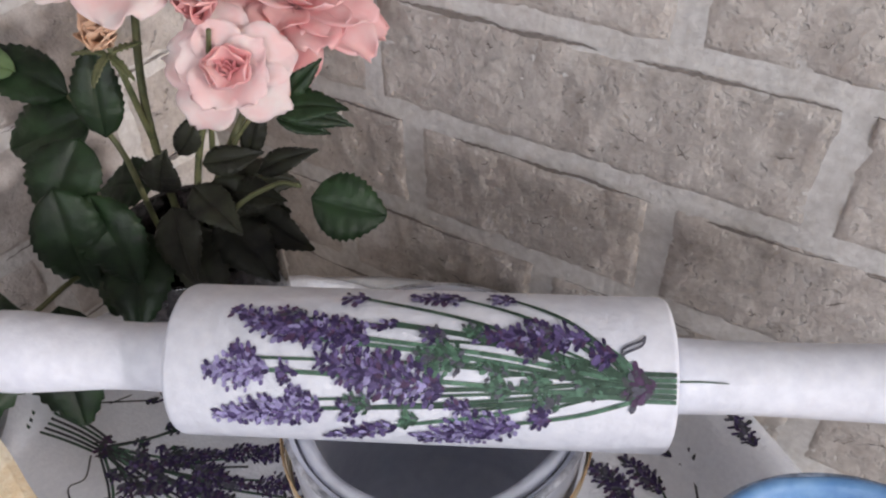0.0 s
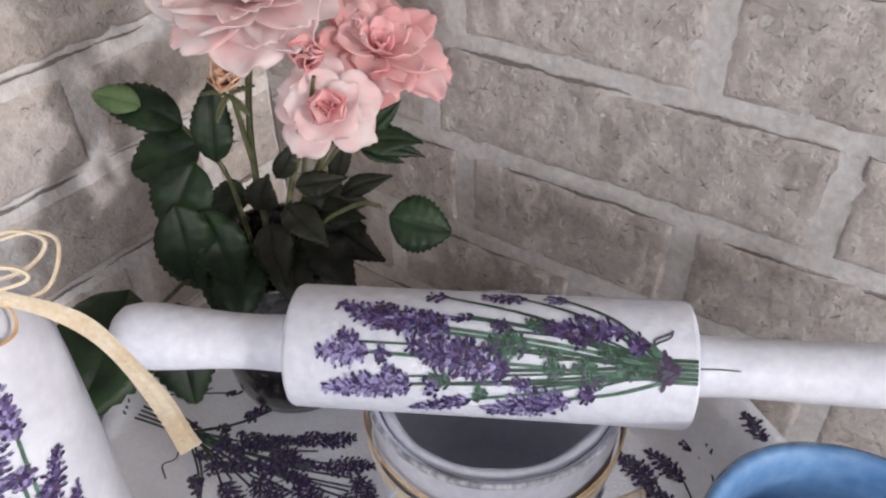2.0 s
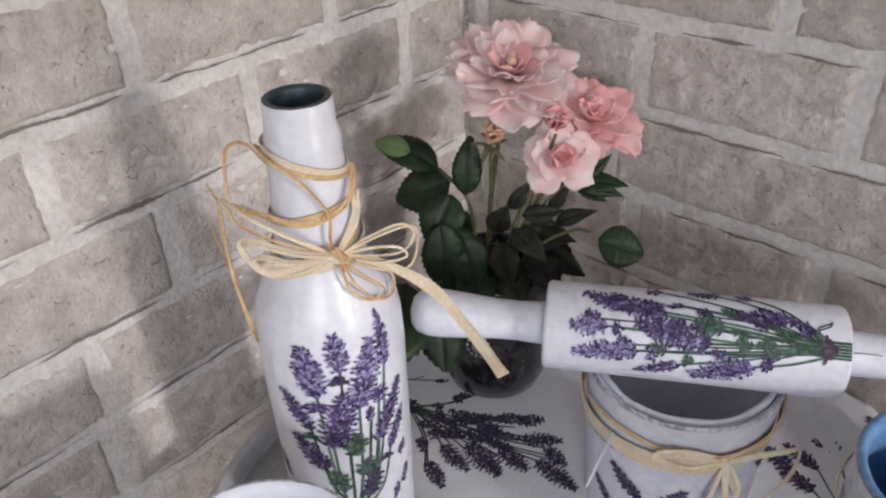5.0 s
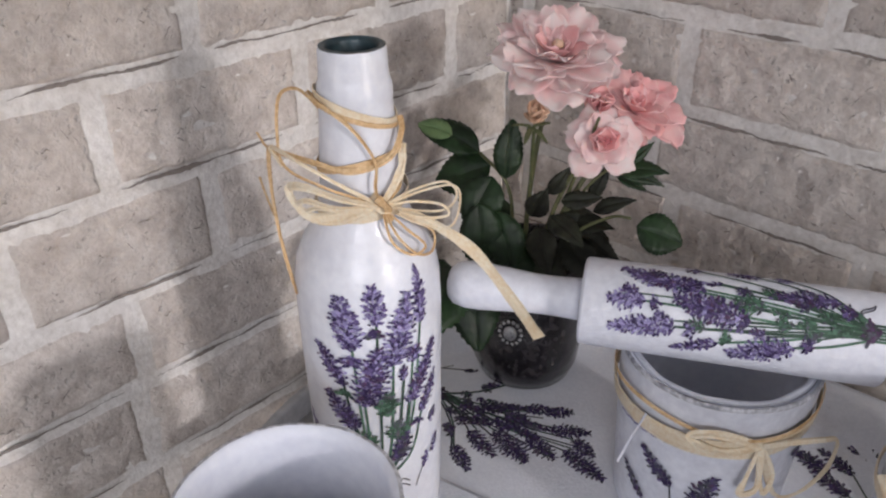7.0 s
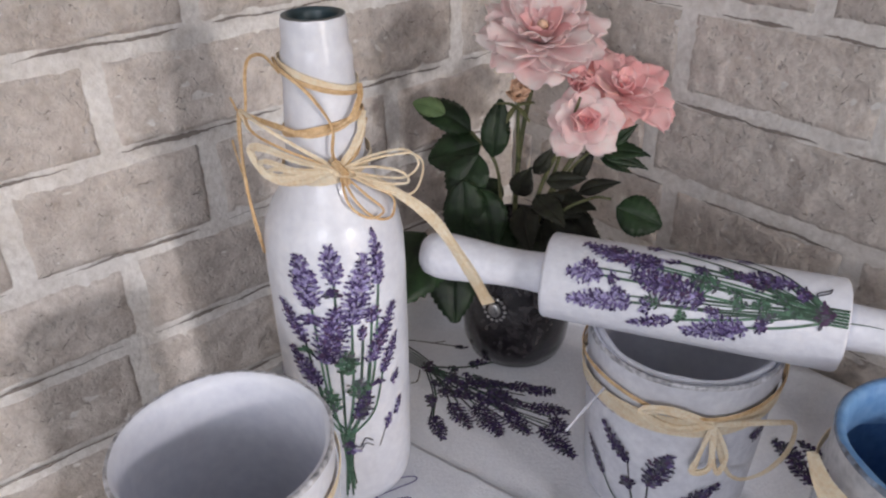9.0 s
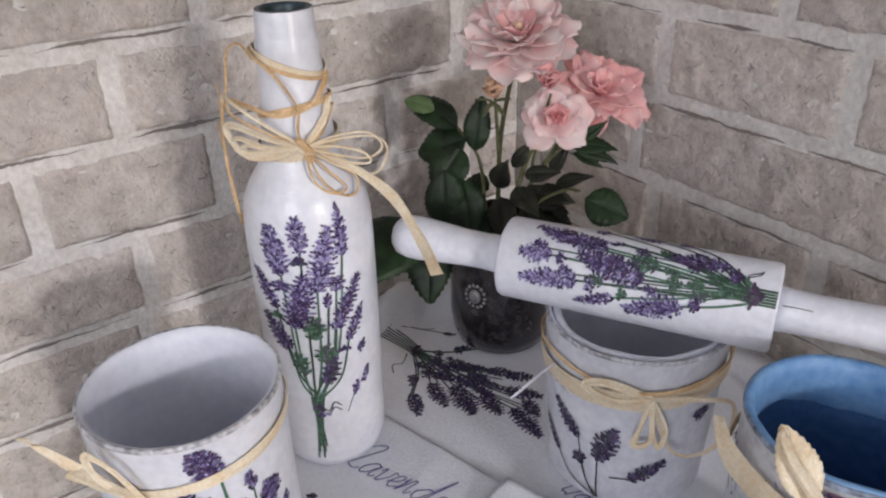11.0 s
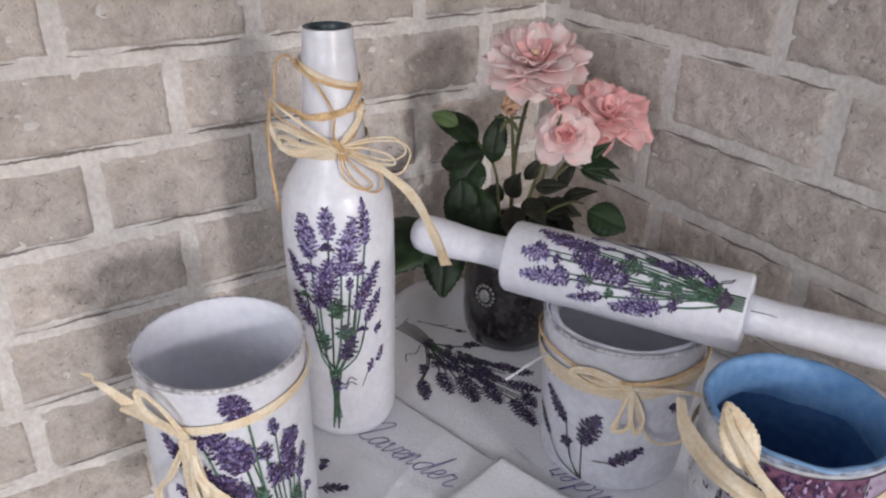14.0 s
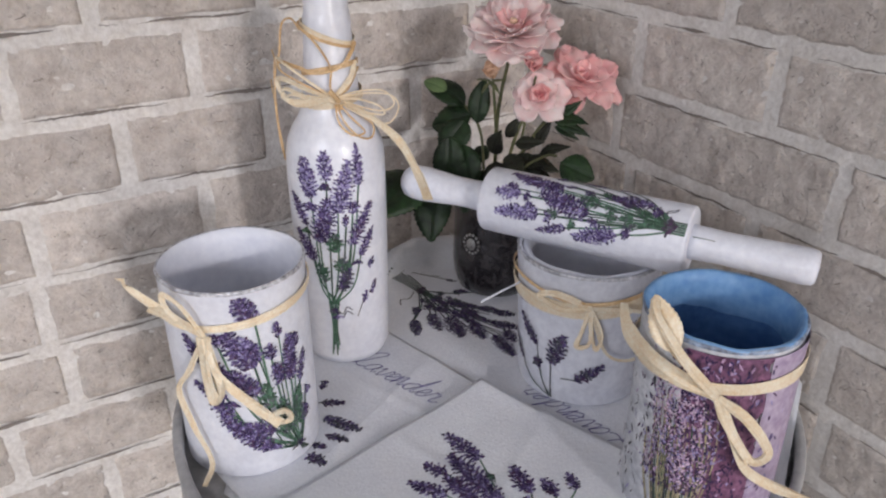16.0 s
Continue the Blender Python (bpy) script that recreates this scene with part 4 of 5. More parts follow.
def rose(name, center, facing, size, mats, label, seed, whorls, parent):
    """A rose of several whorls; each petal is a mesh of its own."""
    rnd = random.Random(seed)
    f = Vector(facing).normalized()
    a = f.cross(Vector((0.2, 0.1, 1))).normalized()
    b = f.cross(a)
    flower = tagged(new(name), label)
    flower.empty_display_size = 0.01
    flower.parent = parent
    for w, (count, reach, lean, cup, curl, m, broad) in enumerate(whorls):
        for n in range(count):
            t = 2 * math.pi * (n + 0.5 * (w % 2) + rnd.uniform(-0.14, 0.14)) / count + w * 0.6
            radial = a * math.cos(t) + b * math.sin(t)
            tilt = radians(lean + rnd.uniform(-9, 9))
            out = radial * math.cos(tilt) + f * math.sin(tilt)
            up = f * math.cos(tilt) - radial * math.sin(tilt)
            length = size * reach * rnd.uniform(0.9, 1.1)
            bm = bmesh.new()
            add_rows(bm, petal(Vector(center) - f * size * 0.16 + radial * size * 0.06 * (1 - w / len(whorls)), out, up, length, length * broad * rnd.uniform(0.85, 1.12), cup, curl, rnd.uniform(0, 90)))
            ob = part("petal", bm, mats[m], flower)
            s = ob.modifiers.new("thickness", "SOLIDIFY")
            s.thickness, s.offset = 0.0003, 0
    return flower


OPEN = [(9, 1.08, 6, 0.14, 0.05, 0, 0.72), (9, 1.04, 15, 0.14, 0.05, 0, 0.7), (9, 0.94, 23, 0.16, 0.03, 0, 0.64), (8, 0.80, 35, 0.18, 0.0, 0, 0.58), (7, 0.62, 46, 0.18, 0.0, 1, 0.54), (5, 0.42, 58, 0.15, 0.0, 1, 0.5)]
LOOSE = [(8, 1.22, -4, 0.12, 0.08, 0, 0.62), (7, 1.06, 8, 0.16, 0.06, 0, 0.7), (6, 0.84, 22, 0.2, 0.06, 0, 0.78), (5, 0.64, 40, 0.25, 0.0, 0, 0.76), (4, 0.44, 60, 0.3, -0.05, 1, 0.76)]
CUPPED = [(5, 1.05, 6, 0.22, 0.30, 0, 1.0), (5, 0.9, 24, 0.34, 0.2, 0, 1.0), (5, 0.70, 48, 0.5, 0.05, 1, 0.95), (5, 0.54, 62, 0.6, 0.0, 2, 0.95), (4, 0.40, 74, 0.6, 0.0, 2, 0.95), (3, 0.28, 82, 0.6, 0.0, 2, 0.95)]
BUD = [(4, 1.0, 52, 0.6, 0.1, 0, 0.95), (4, 0.9, 68, 0.6, 0.0, 0, 0.95), (3, 0.75, 80, 0.5, 0.0, 1, 0.95)]
roses = thing("rose_bouquet", "pale pink garden roses with dark green leaves in the vase", "flowers", at=(0, 0, 0))
rose("rose", (0.1110, -0.0965, 0.1925), (0.27, -0.30, 0.915), 0.0288, (PETAL, PETAL_MID), "wide open pale pink rose", 1, OPEN, roses)
part("stamens", lathe([(0.0002, 0.1960), (0.0022, 0.1965), (0.0028, 0.1980), (0.0020, 0.2000), (0.0002, 0.2005)], (0.1122, -0.0978), 14, 0.0012, 3.0)[0], FADED, roses, "yellowish stamens")
rose("rose", (0.1310, -0.0530, 0.1600), (0.42, -0.20, 0.88), 0.0245, (PETAL_MID, PETAL_MID), "open pink rose", 2, LOOSE, roses)
rose("rose", (0.1395, -0.0945, 0.1545), (0.62, -0.62, 0.48), 0.0170, (PETAL, PETAL_MID, PETAL_DEEP), "half open pink rose with a deep pink heart", 3, CUPPED, roses)
rose("rose", (0.1395, -0.1000, 0.1745), (0.45, -0.5, 0.75), 0.0115, (PETAL_DEEP, PETAL_DEEP), "small deep pink rose bud", 4, BUD, roses)
rose("rose", (0.1125, -0.1135, 0.1655), (0.45, -0.5, 0.75), 0.0110, (FADED, FADED), "faded brownish rose bud", 5, BUD, roses)
rose("rose", (0.146, -0.082, 0.182), (0.5, -0.1, 0.85), 0.006, (PETAL_MID, PETAL_MID), "small closed pink bud", 6, BUD, roses)


def leaf(base, tip, normal, width, parent, mat=None, fold=0.25, droop=0.15, seed=0.0, point=0.0):
    """A toothed rose leaf, folded a little along its midrib and drooping to its tip."""
    base, tip, n = Vector(base), Vector(tip), Vector(normal).normalized()
    d = tip - base
    long = d.length
    d.normalize()
    side = d.cross(n).normalized()
    n = side.cross(d)
    rows = []
    for i in range(25):
        t = i / 24
        w = width / 2 * (math.sin(math.pi * t ** 0.85) ** 0.7 if 0 < t < 1 else 0.02) * (1.04 if i % 2 else 0.96) * (1 - point * t * t)
        mid = base + d * long * t - n * long * droop * (t - 0.35) ** 2 * 2 + side * 0.03 * long * math.sin(t * 3 + seed)
        row = []
        for s in (-1, -0.66, -0.33, -0.06, 0, 0.06, 0.33, 0.66, 1):
            h = abs(s) * w * fold - s * s * w * 0.25 + 0.06 * long * noise.noise((t * 2.4 + seed, s * 1.5, seed)) * abs(s) - (0.0005 if s == 0 else 0) + 0.0004 * math.cos(t * 40 - abs(s) * 5) * abs(s)
            row.append(mid + side * w * s + n * h + d * (0.02 * long * abs(s) if i % 2 else 0))
        rows.append(row)
    bm = bmesh.new()
    add_rows(bm, rows)
    ob = part("leaf", bm, mat or LEAF, parent)
    s = ob.modifiers.new("thickness", "SOLIDIFY")
    s.thickness, s.offset = 0.0004, 0
    return ob


for pts, r in (([(0.100, -0.097, 0.03), (0.100, -0.100, 0.09), (0.106, -0.103, 0.14), (0.1095, -0.0945, 0.187)], 0.0016), ([(0.108, -0.096, 0.03), (0.114, -0.096, 0.09), (0.122, -0.080, 0.125), (0.129, -0.056, 0.153)], 0.0016),
               ([(0.106, -0.102, 0.03), (0.112, -0.100, 0.09), (0.124, -0.098, 0.13), (0.137, -0.094, 0.150)], 0.0014), ([(0.1045, -0.1035, 0.125), (0.108, -0.108, 0.145), (0.1118, -0.1125, 0.162)], 0.0012),
               ([(0.121, -0.094, 0.118), (0.132, -0.097, 0.148), (0.139, -0.098, 0.168)], 0.001), ([(0.096, -0.100, 0.03), (0.098, -0.108, 0.09), (0.094, -0.110, 0.122), (0.074, -0.1097, 0.1345)], 0.0012), ([(0.11, -0.10, 0.06), (0.13, -0.10, 0.10), (0.148, -0.094, 0.116), (0.160, -0.094, 0.120)], 0.001),
               ([(0.095, -0.11, 0.05), (0.10, -0.135, 0.088), (0.112, -0.165, 0.098), (0.116, -0.178, 0.103)], 0.001), ([(0.112, -0.1, 0.09), (0.130, -0.09, 0.125), (0.142, -0.086, 0.140)], 0.0009)):
    part("stalk", tube(pts, r, r * 0.75), STALK, roses)
CAMWARD = (0.62, -0.55, 0.56)
LEAVES = [((0.0735, -0.1095, 0.1350), (0.0425, -0.1245, 0.1490), (0.40, -0.45, 0.80), 0.020), ((0.0805, -0.1085, 0.1295), (0.0590, -0.1300, 0.1200), (0.5, -0.5, 0.7), 0.027), ((0.094, -0.122, 0.131), (0.096, -0.142, 0.110), (0.6, -0.6, 0.5), 0.024),
          ((0.097, -0.115, 0.128), (0.096, -0.108, 0.158), (0.7, -0.6, 0.1), 0.016), ((0.164, -0.094, 0.117), (0.184, -0.082, 0.111), (0.5, -0.5, 0.7), 0.022), ((0.146, -0.086, 0.139), (0.168, -0.078, 0.143), (0.2, -0.4, 0.9), 0.013),
          ((0.145, -0.084, 0.140), (0.156, -0.074, 0.153), (0.6, -0.6, 0.5), 0.008), ((0.146, -0.084, 0.137), (0.164, -0.070, 0.131), (0.5, -0.4, 0.8), 0.009), ((0.144, -0.084, 0.134), (0.156, -0.072, 0.127), (0.5, -0.4, 0.8), 0.007),
          ((0.103, -0.166, 0.105), (0.126, -0.210, 0.095), (0.6, -0.42, 0.66), 0.036), ((0.114, -0.158, 0.097), (0.133, -0.173, 0.068), (0.7, -0.6, 0.4), 0.026)]
for n, (b, t, up, w) in enumerate(LEAVES):
    leaf(b, t, up, w, roses, seed=n * 3.1, point=0.6 if 5 <= n <= 8 else 0.15)
leaf((0.0605, -0.1175, 0.1430), (0.0440, -0.1262, 0.1490), (0.5, -0.5, 0.7), 0.012, roses, LEAF_PALE, seed=70)
for b, t, up, w in (((0.100, -0.140, 0.124), (0.109, -0.143, 0.088), (0.7, -0.6, 0.35), 0.023), ((0.104, -0.130, 0.118), (0.120, -0.136, 0.090), (0.65, -0.65, 0.35), 0.022), ((0.112, -0.112, 0.110), (0.122, -0.112, 0.128), (0.65, -0.6, 0.3), 0.018),
                    ((0.116, -0.112, 0.106), (0.136, -0.124, 0.092), (0.5, -0.6, 0.6), 0.022), ((0.118, -0.102, 0.110), (0.142, -0.108, 0.104), (0.4, -0.5, 0.8), 0.019), ((0.128, -0.096, 0.106), (0.150, -0.094, 0.112), (0.4, -0.5, 0.75), 0.016),
                    ((0.126, -0.100, 0.100), (0.150, -0.104, 0.082), (0.7, -0.6, 0.4), 0.027), ((0.108, -0.122, 0.100), (0.126, -0.142, 0.080), (0.6, -0.6, 0.4), 0.024), ((0.118, -0.106, 0.096), (0.140, -0.122, 0.078), (0.6, -0.6, 0.4), 0.026),
                    ((0.090, -0.100, 0.098), (0.066, -0.108, 0.094), (0.3, -0.4, 0.8), 0.022), ((0.112, -0.084, 0.100), (0.132, -0.068, 0.096), (0.4, -0.4, 0.8), 0.022), ((0.100, -0.118, 0.094), (0.112, -0.142, 0.080), (0.5, -0.6, 0.6), 0.024),
                    ((0.132, -0.090, 0.118), (0.140, -0.082, 0.140), (0.7, -0.6, 0.3), 0.011), ((0.122, -0.100, 0.118), (0.140, -0.090, 0.124), (0.5, -0.6, 0.6), 0.014), ((0.120, -0.100, 0.108), (0.146, -0.088, 0.100), (0.6, -0.6, 0.5), 0.019),
                    ((0.130, -0.094, 0.100), (0.156, -0.090, 0.090), (0.6, -0.6, 0.4), 0.020), ((0.134, -0.088, 0.112), (0.152, -0.078, 0.122), (0.4, -0.6, 0.6), 0.012), ((0.116, -0.104, 0.122), (0.126, -0.098, 0.138), (0.65, -0.6, 0.35), 0.012)):
    # Inner leaves take the copy with shade in its colour.
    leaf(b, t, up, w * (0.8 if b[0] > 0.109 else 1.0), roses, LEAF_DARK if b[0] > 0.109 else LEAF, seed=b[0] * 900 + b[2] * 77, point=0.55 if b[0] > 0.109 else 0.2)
for n in range(5):
    a = n * 1.25
    leaf((0.1115, -0.1135, 0.1605), (0.1115 + 0.010 * math.cos(a), -0.1135 + 0.010 * math.sin(a), 0.156 + 0.006 * (n % 2)), (0, 0, 1), 0.003, roses, STALK)

# ---- raffia ----
def tie(label, strands):
    ob = thing("raffia_tie", label, "raffia", "raffia ties on the vessels")
    for name, pts, width, face, twist, mat in strands:
        part(name, ribbon(pts, width, face, twist, seed=sum(pts[0]) * 90 + width * 1000, flare=0.5 if name == "tail" else 0.0), mat, ob, smooth=False)
    return ob


def ring(center, r, z_at, a0, a1, n=12):
    return [(center[0] + r * math.cos(radians(a)), center[1] + r * math.sin(radians(a)), z_at(a)) for a in (a0 + (a1 - a0) * k / n for k in range(n + 1))]


def around(center, r, a, z):
    return (center[0] + r * math.cos(radians(a)), center[1] + r * math.sin(radians(a)), z)


K = (0.1425, -0.2388, 0.1748)
UPF, CF = (0, 0.1, 1), CAMWARD
tie("natural raffia wound round the bottle neck and tied in a bow", [
    ("winding", ring(BC, 0.0146, lambda a: 0.2075 + 0.0055 * math.cos(radians(a + 133)), -200, 160, 20), 0.0032, (0, 0, 1), 90, RAFFIA),
    ("winding", ring(BC, 0.0152, lambda a: 0.2055 + 0.0052 * math.cos(radians(a + 125)), -200, 160, 20), 0.0015, (0, 0, 1), 90, RAFFIA_BROWN),
    ("winding", ring(BC, 0.0158, lambda a: 0.1885 + 0.0035 * math.sin(radians(a + 60)), -200, 160, 20), 0.0028, (0, 0, 1), 90, RAFFIA_BROWN),
    ("winding", ring(BC, 0.0176, lambda a: 0.1722 + 0.002 * math.sin(radians(a)), -200, 160, 20), 0.0045, (0, 0, 1), 90, RAFFIA),
    ("strand", [around(BC, 0.0165, -130, 0.2125), around(BC, 0.0165, -85, 0.2115), around(BC, 0.0170, -45, 0.2040), around(BC, 0.0178, -22, 0.192), around(BC, 0.0190, -24, 0.182), K], 0.0012, CF, 0, RAFFIA_BROWN),
    ("strand", [around(BC, 0.0155, 40, 0.2030), around(BC, 0.0175, 22, 0.1990), around(BC, 0.0178, -5, 0.1915), around(BC, 0.0172, -50, 0.1885), around(BC, 0.0185, -95, 0.1895), (0.1010, -0.2555, 0.1900)], 0.0020, CF, 20, RAFFIA_BROWN),
    ("strand", [around(BC, 0.0162, 35, 0.1930), around(BC, 0.0178, 15, 0.1850), K], 0.0028, CF, 30, RAFFIA),
    ("strand", [around(BC, 0.0168, 45, 0.1890), around(BC, 0.0185, 8, 0.1800), K], 0.0014, CF, 20, RAFFIA_BROWN),
    ("loop", [around(BC, 0.0160, -90, 0.2100), around(BC, 0.0200, -125, 0.2140), around(BC, 0.0270, -135, 0.2100), around(BC, 0.0290, -132, 0.1960), around(BC, 0.0280, -110, 0.1885), around(BC, 0.0220, -75, 0.1835), K], 0.0012, CF, 40, RAFFIA_BROWN),
    ("loop", [around(BC, 0.0280, -118, 0.1870), (0.1020, -0.2560, 0.1915), around(BC, 0.0260, -95, 0.1925), around(BC, 0.0210, -60, 0.1850), K], 0.0016, CF, 30, RAFFIA),
    ("strand", [(0.1075, -0.2560, 0.1895), (0.1005, -0.2556, 0.1905), (0.1015, -0.2575, 0.1790), (0.1062, -0.2600, 0.1640), (0.1100, -0.2605, 0.1490), (0.1137, -0.2600, 0.1345)], 0.0015, CF, 50, RAFFIA_BROWN),
    ("strand", [(0.1060, -0.2600, 0.1645), (0.0990, -0.2585, 0.1710), (0.0935, -0.2570, 0.1770)], 0.0009, CF, 50, RAFFIA_BROWN),
    ("strand", [(0.1005, -0.2556, 0.1900), (0.0955, -0.2545, 0.1905), (0.0910, -0.2540, 0.1935)], 0.0009, CF, 50, RAFFIA_BROWN),
    ("bow_loop", [K, (0.1365, -0.2515, 0.1800), (0.1275, -0.2605, 0.1850), (0.1215, -0.2630, 0.1838), (0.1235, -0.2620, 0.1775), (0.1300, -0.2575, 0.1730), K], 0.0026, (0.6, -0.4, 0.7), 0, RAFFIA),
    ("bow_loop", [K, (0.1355, -0.2535, 0.1770), (0.1280, -0.2605, 0.1800), (0.1240, -0.2618, 0.1770), (0.1285, -0.2585, 0.1715), (0.1360, -0.2510, 0.1710), K], 0.0019, (0.6, -0.4, 0.7), 25, RAFFIA),
    ("bow_loop", [K, (0.1370, -0.2510, 0.1755), (0.1300, -0.2585, 0.1770), (0.1270, -0.2600, 0.1745), (0.1320, -0.2560, 0.1710), K], 0.0016, (0.6, -0.4, 0.7), -15, RAFFIA),
    ("bow_loop", [K, (0.1460, -0.2230, 0.1765), (0.1465, -0.2070, 0.1735), (0.1448, -0.2005, 0.1650), (0.1490, -0.2100, 0.1580), (0.1485, -0.2260, 0.1650), K], 0.0009, CF, 0, RAFFIA),
    ("bow_loop", [K, (0.1455, -0.2260, 0.1780), (0.1470, -0.2110, 0.1765), (0.1462, -0.2040, 0.1680), (0.1480, -0.2150, 0.1660), K], 0.0009, CF, 0, RAFFIA),
    ("bow_loop", [K, (0.1465, -0.2270, 0.1740), (0.1490, -0.2150, 0.1690), (0.1500, -0.2130, 0.1640), (0.1480, -0.2260, 0.1675), K], 0.0011, CF, 30, RAFFIA),
    ("bow_loop", [K, (0.1475, -0.2360, 0.1630), (0.1500, -0.2290, 0.1540), (0.1490, -0.2205, 0.1515), (0.1480, -0.2190, 0.1590), (0.1465, -0.2290, 0.1670), K], 0.0010, CF, 40, RAFFIA_BROWN),
    ("bow_loop", [K, (0.1465, -0.2385, 0.1620), (0.1500, -0.2320, 0.1550), (0.1500, -0.2250, 0.1560), (0.1475, -0.2320, 0.1650), K], 0.0010, CF, 40, RAFFIA_BROWN),
    ("tail", [K, (0.1445, -0.2300, 0.1700), (0.1493, -0.2181, 0.1613), (0.1593, -0.2076, 0.1491), (0.1772, -0.2061, 0.1350), (0.1937, -0.2096, 0.1271)], 0.0052, (0.75, -0.5, 0.45), 20, RAFFIA),
    ("knot", [(K[0] - 0.004, K[1] - 0.002, K[2] + 0.003), K, (K[0] + 0.003, K[1] + 0.005, K[2] - 0.003)], 0.005, CF, 60, RAFFIA),
    ("knot", [(K[0] + 0.001, K[1] - 0.003, K[2] + 0.005), (K[0] + 0.0022, K[1] + 0.0005, K[2]), (K[0] + 0.002, K[1] + 0.002, K[2] - 0.006)], 0.0028, CF, 20, RAFFIA_BROWN)])

KA = around(CA, RA + 0.003, -40, 0.0925)
tie("natural raffia knotted round the lavender tin", [
    ("winding", ring(CA, RA + 0.0012, lambda a: 0.0985 + 0.004 * math.sin(radians(a - 10)), -220, 140, 28), 0.0042, (0, 0, 1), 90, RAFFIA),
    ("tail", [KA, around(CA, RA + 0.005, -65, 0.102), around(CA, RA + 0.013, -85, 0.112), (0.186, -0.3695, 0.1205)], 0.005, CF, 30, RAFFIA),
    ("tail", [KA, around(CA, RA + 0.005, -52, 0.100), around(CA, RA + 0.009, -75, 0.105)], 0.0045, CF, -20, RAFFIA),
    ("bow_loop", [KA, around(CA, RA + 0.005, -52, 0.109), around(CA, RA + 0.006, -65, 0.113), around(CA, RA + 0.006, -60, 0.1045), KA], 0.0026, CF, 30, RAFFIA),
    ("bow_loop", [KA, around(CA, RA + 0.006, -40, 0.075), around(CA, RA + 0.008, -36, 0.060), around(CA, RA + 0.006, -32, 0.066), KA], 0.006, CF, 20, RAFFIA),
    ("tail", [KA, around(CA, RA + 0.006, -33, 0.074), around(CA, RA + 0.005, -12, 0.052), around(CA, RA + 0.004, 5, 0.036)], 0.0052, CF, 25, RAFFIA),
    ("bow_loop", [around(CA, RA + 0.003, -2, 0.042), around(CA, RA + 0.006, 8, 0.0445), around(CA, RA + 0.006, 12, 0.038), around(CA, RA + 0.004, 5, 0.036)], 0.003, CF, 60, RAFFIA),
    ("strand", [KA, around(CA, RA + 0.004, -55, 0.072), around(CA, RA + 0.004, -70, 0.056), around(CA, RA + 0.004, -60, 0.036), around(CA, RA + 0.004, -49, 0.016), around(CA, RA + 0.010, -52, 0.004)], 0.0028, CF, 40, RAFFIA)])

KB = around(CB, RB1 + 0.002, -39, 0.0735)
tie("natural raffia tied in a small bow round the white jar", [
    ("winding", ring(CB, jar_radius(0.07) + 0.0012, lambda a: 0.0705 + 0.004 * math.sin(radians(a + 10)), -220, 140, 28), 0.0068, (0, 0, 1), 90, RAFFIA),
    ("winding", ring(CB, jar_radius(0.07) + 0.0018, lambda a: 0.0735 + 0.003 * math.sin(radians(a + 40)), -220, 140, 28), 0.0035, (0, 0, 1), 90, RAFFIA),
    ("winding", ring(CB, jar_radius(0.07) + 0.0022, lambda a: 0.0775 + 0.002 * math.sin(radians(a * 3 + 40)), -220, 140, 28), 0.0022, (0, 0, 1), 90, RAFFIA_BROWN),
    ("bow_loop", [KB, around(CB, RB1 + 0.004, -62, 0.080), around(CB, RB1 + 0.005, -75, 0.076), around(CB, RB1 + 0.003, -58, 0.0705), KB], 0.0035, CF, 30, RAFFIA),
    ("bow_loop", [KB, around(CB, RB1 + 0.004, -44, 0.058), around(CB, RB1 + 0.005, -46, 0.050), around(CB, RB1 + 0.005, -38, 0.053), KB], 0.0026, CF, 20, RAFFIA),
    ("bow_loop", [KB, around(CB, RB1 + 0.004, -36, 0.055), around(CB, RB1 + 0.005, -33, 0.049), around(CB, RB1 + 0.004, -30, 0.058), KB], 0.0022, CF, 20, RAFFIA),
    ("bow_loop", [KB, around(CB, RB1 + 0.009, -10, 0.074), around(CB, RB1 + 0.012, 2, 0.068), around(CB, RB1 + 0.011, 4, 0.050), around(CB, RB1 + 0.006, -8, 0.040), around(CB, RB1 + 0.004, -26, 0.046), KB], 0.0022, CF, 40, RAFFIA),
    ("strand", [(0.2235, -0.1935, 0.0730), (0.2205, -0.1780, 0.0735), (0.2175, -0.1625, 0.0740)], 0.0011, UPF, 0, CHALK)])

KC = around(CC, RC + 0.004, -48, 0.090)
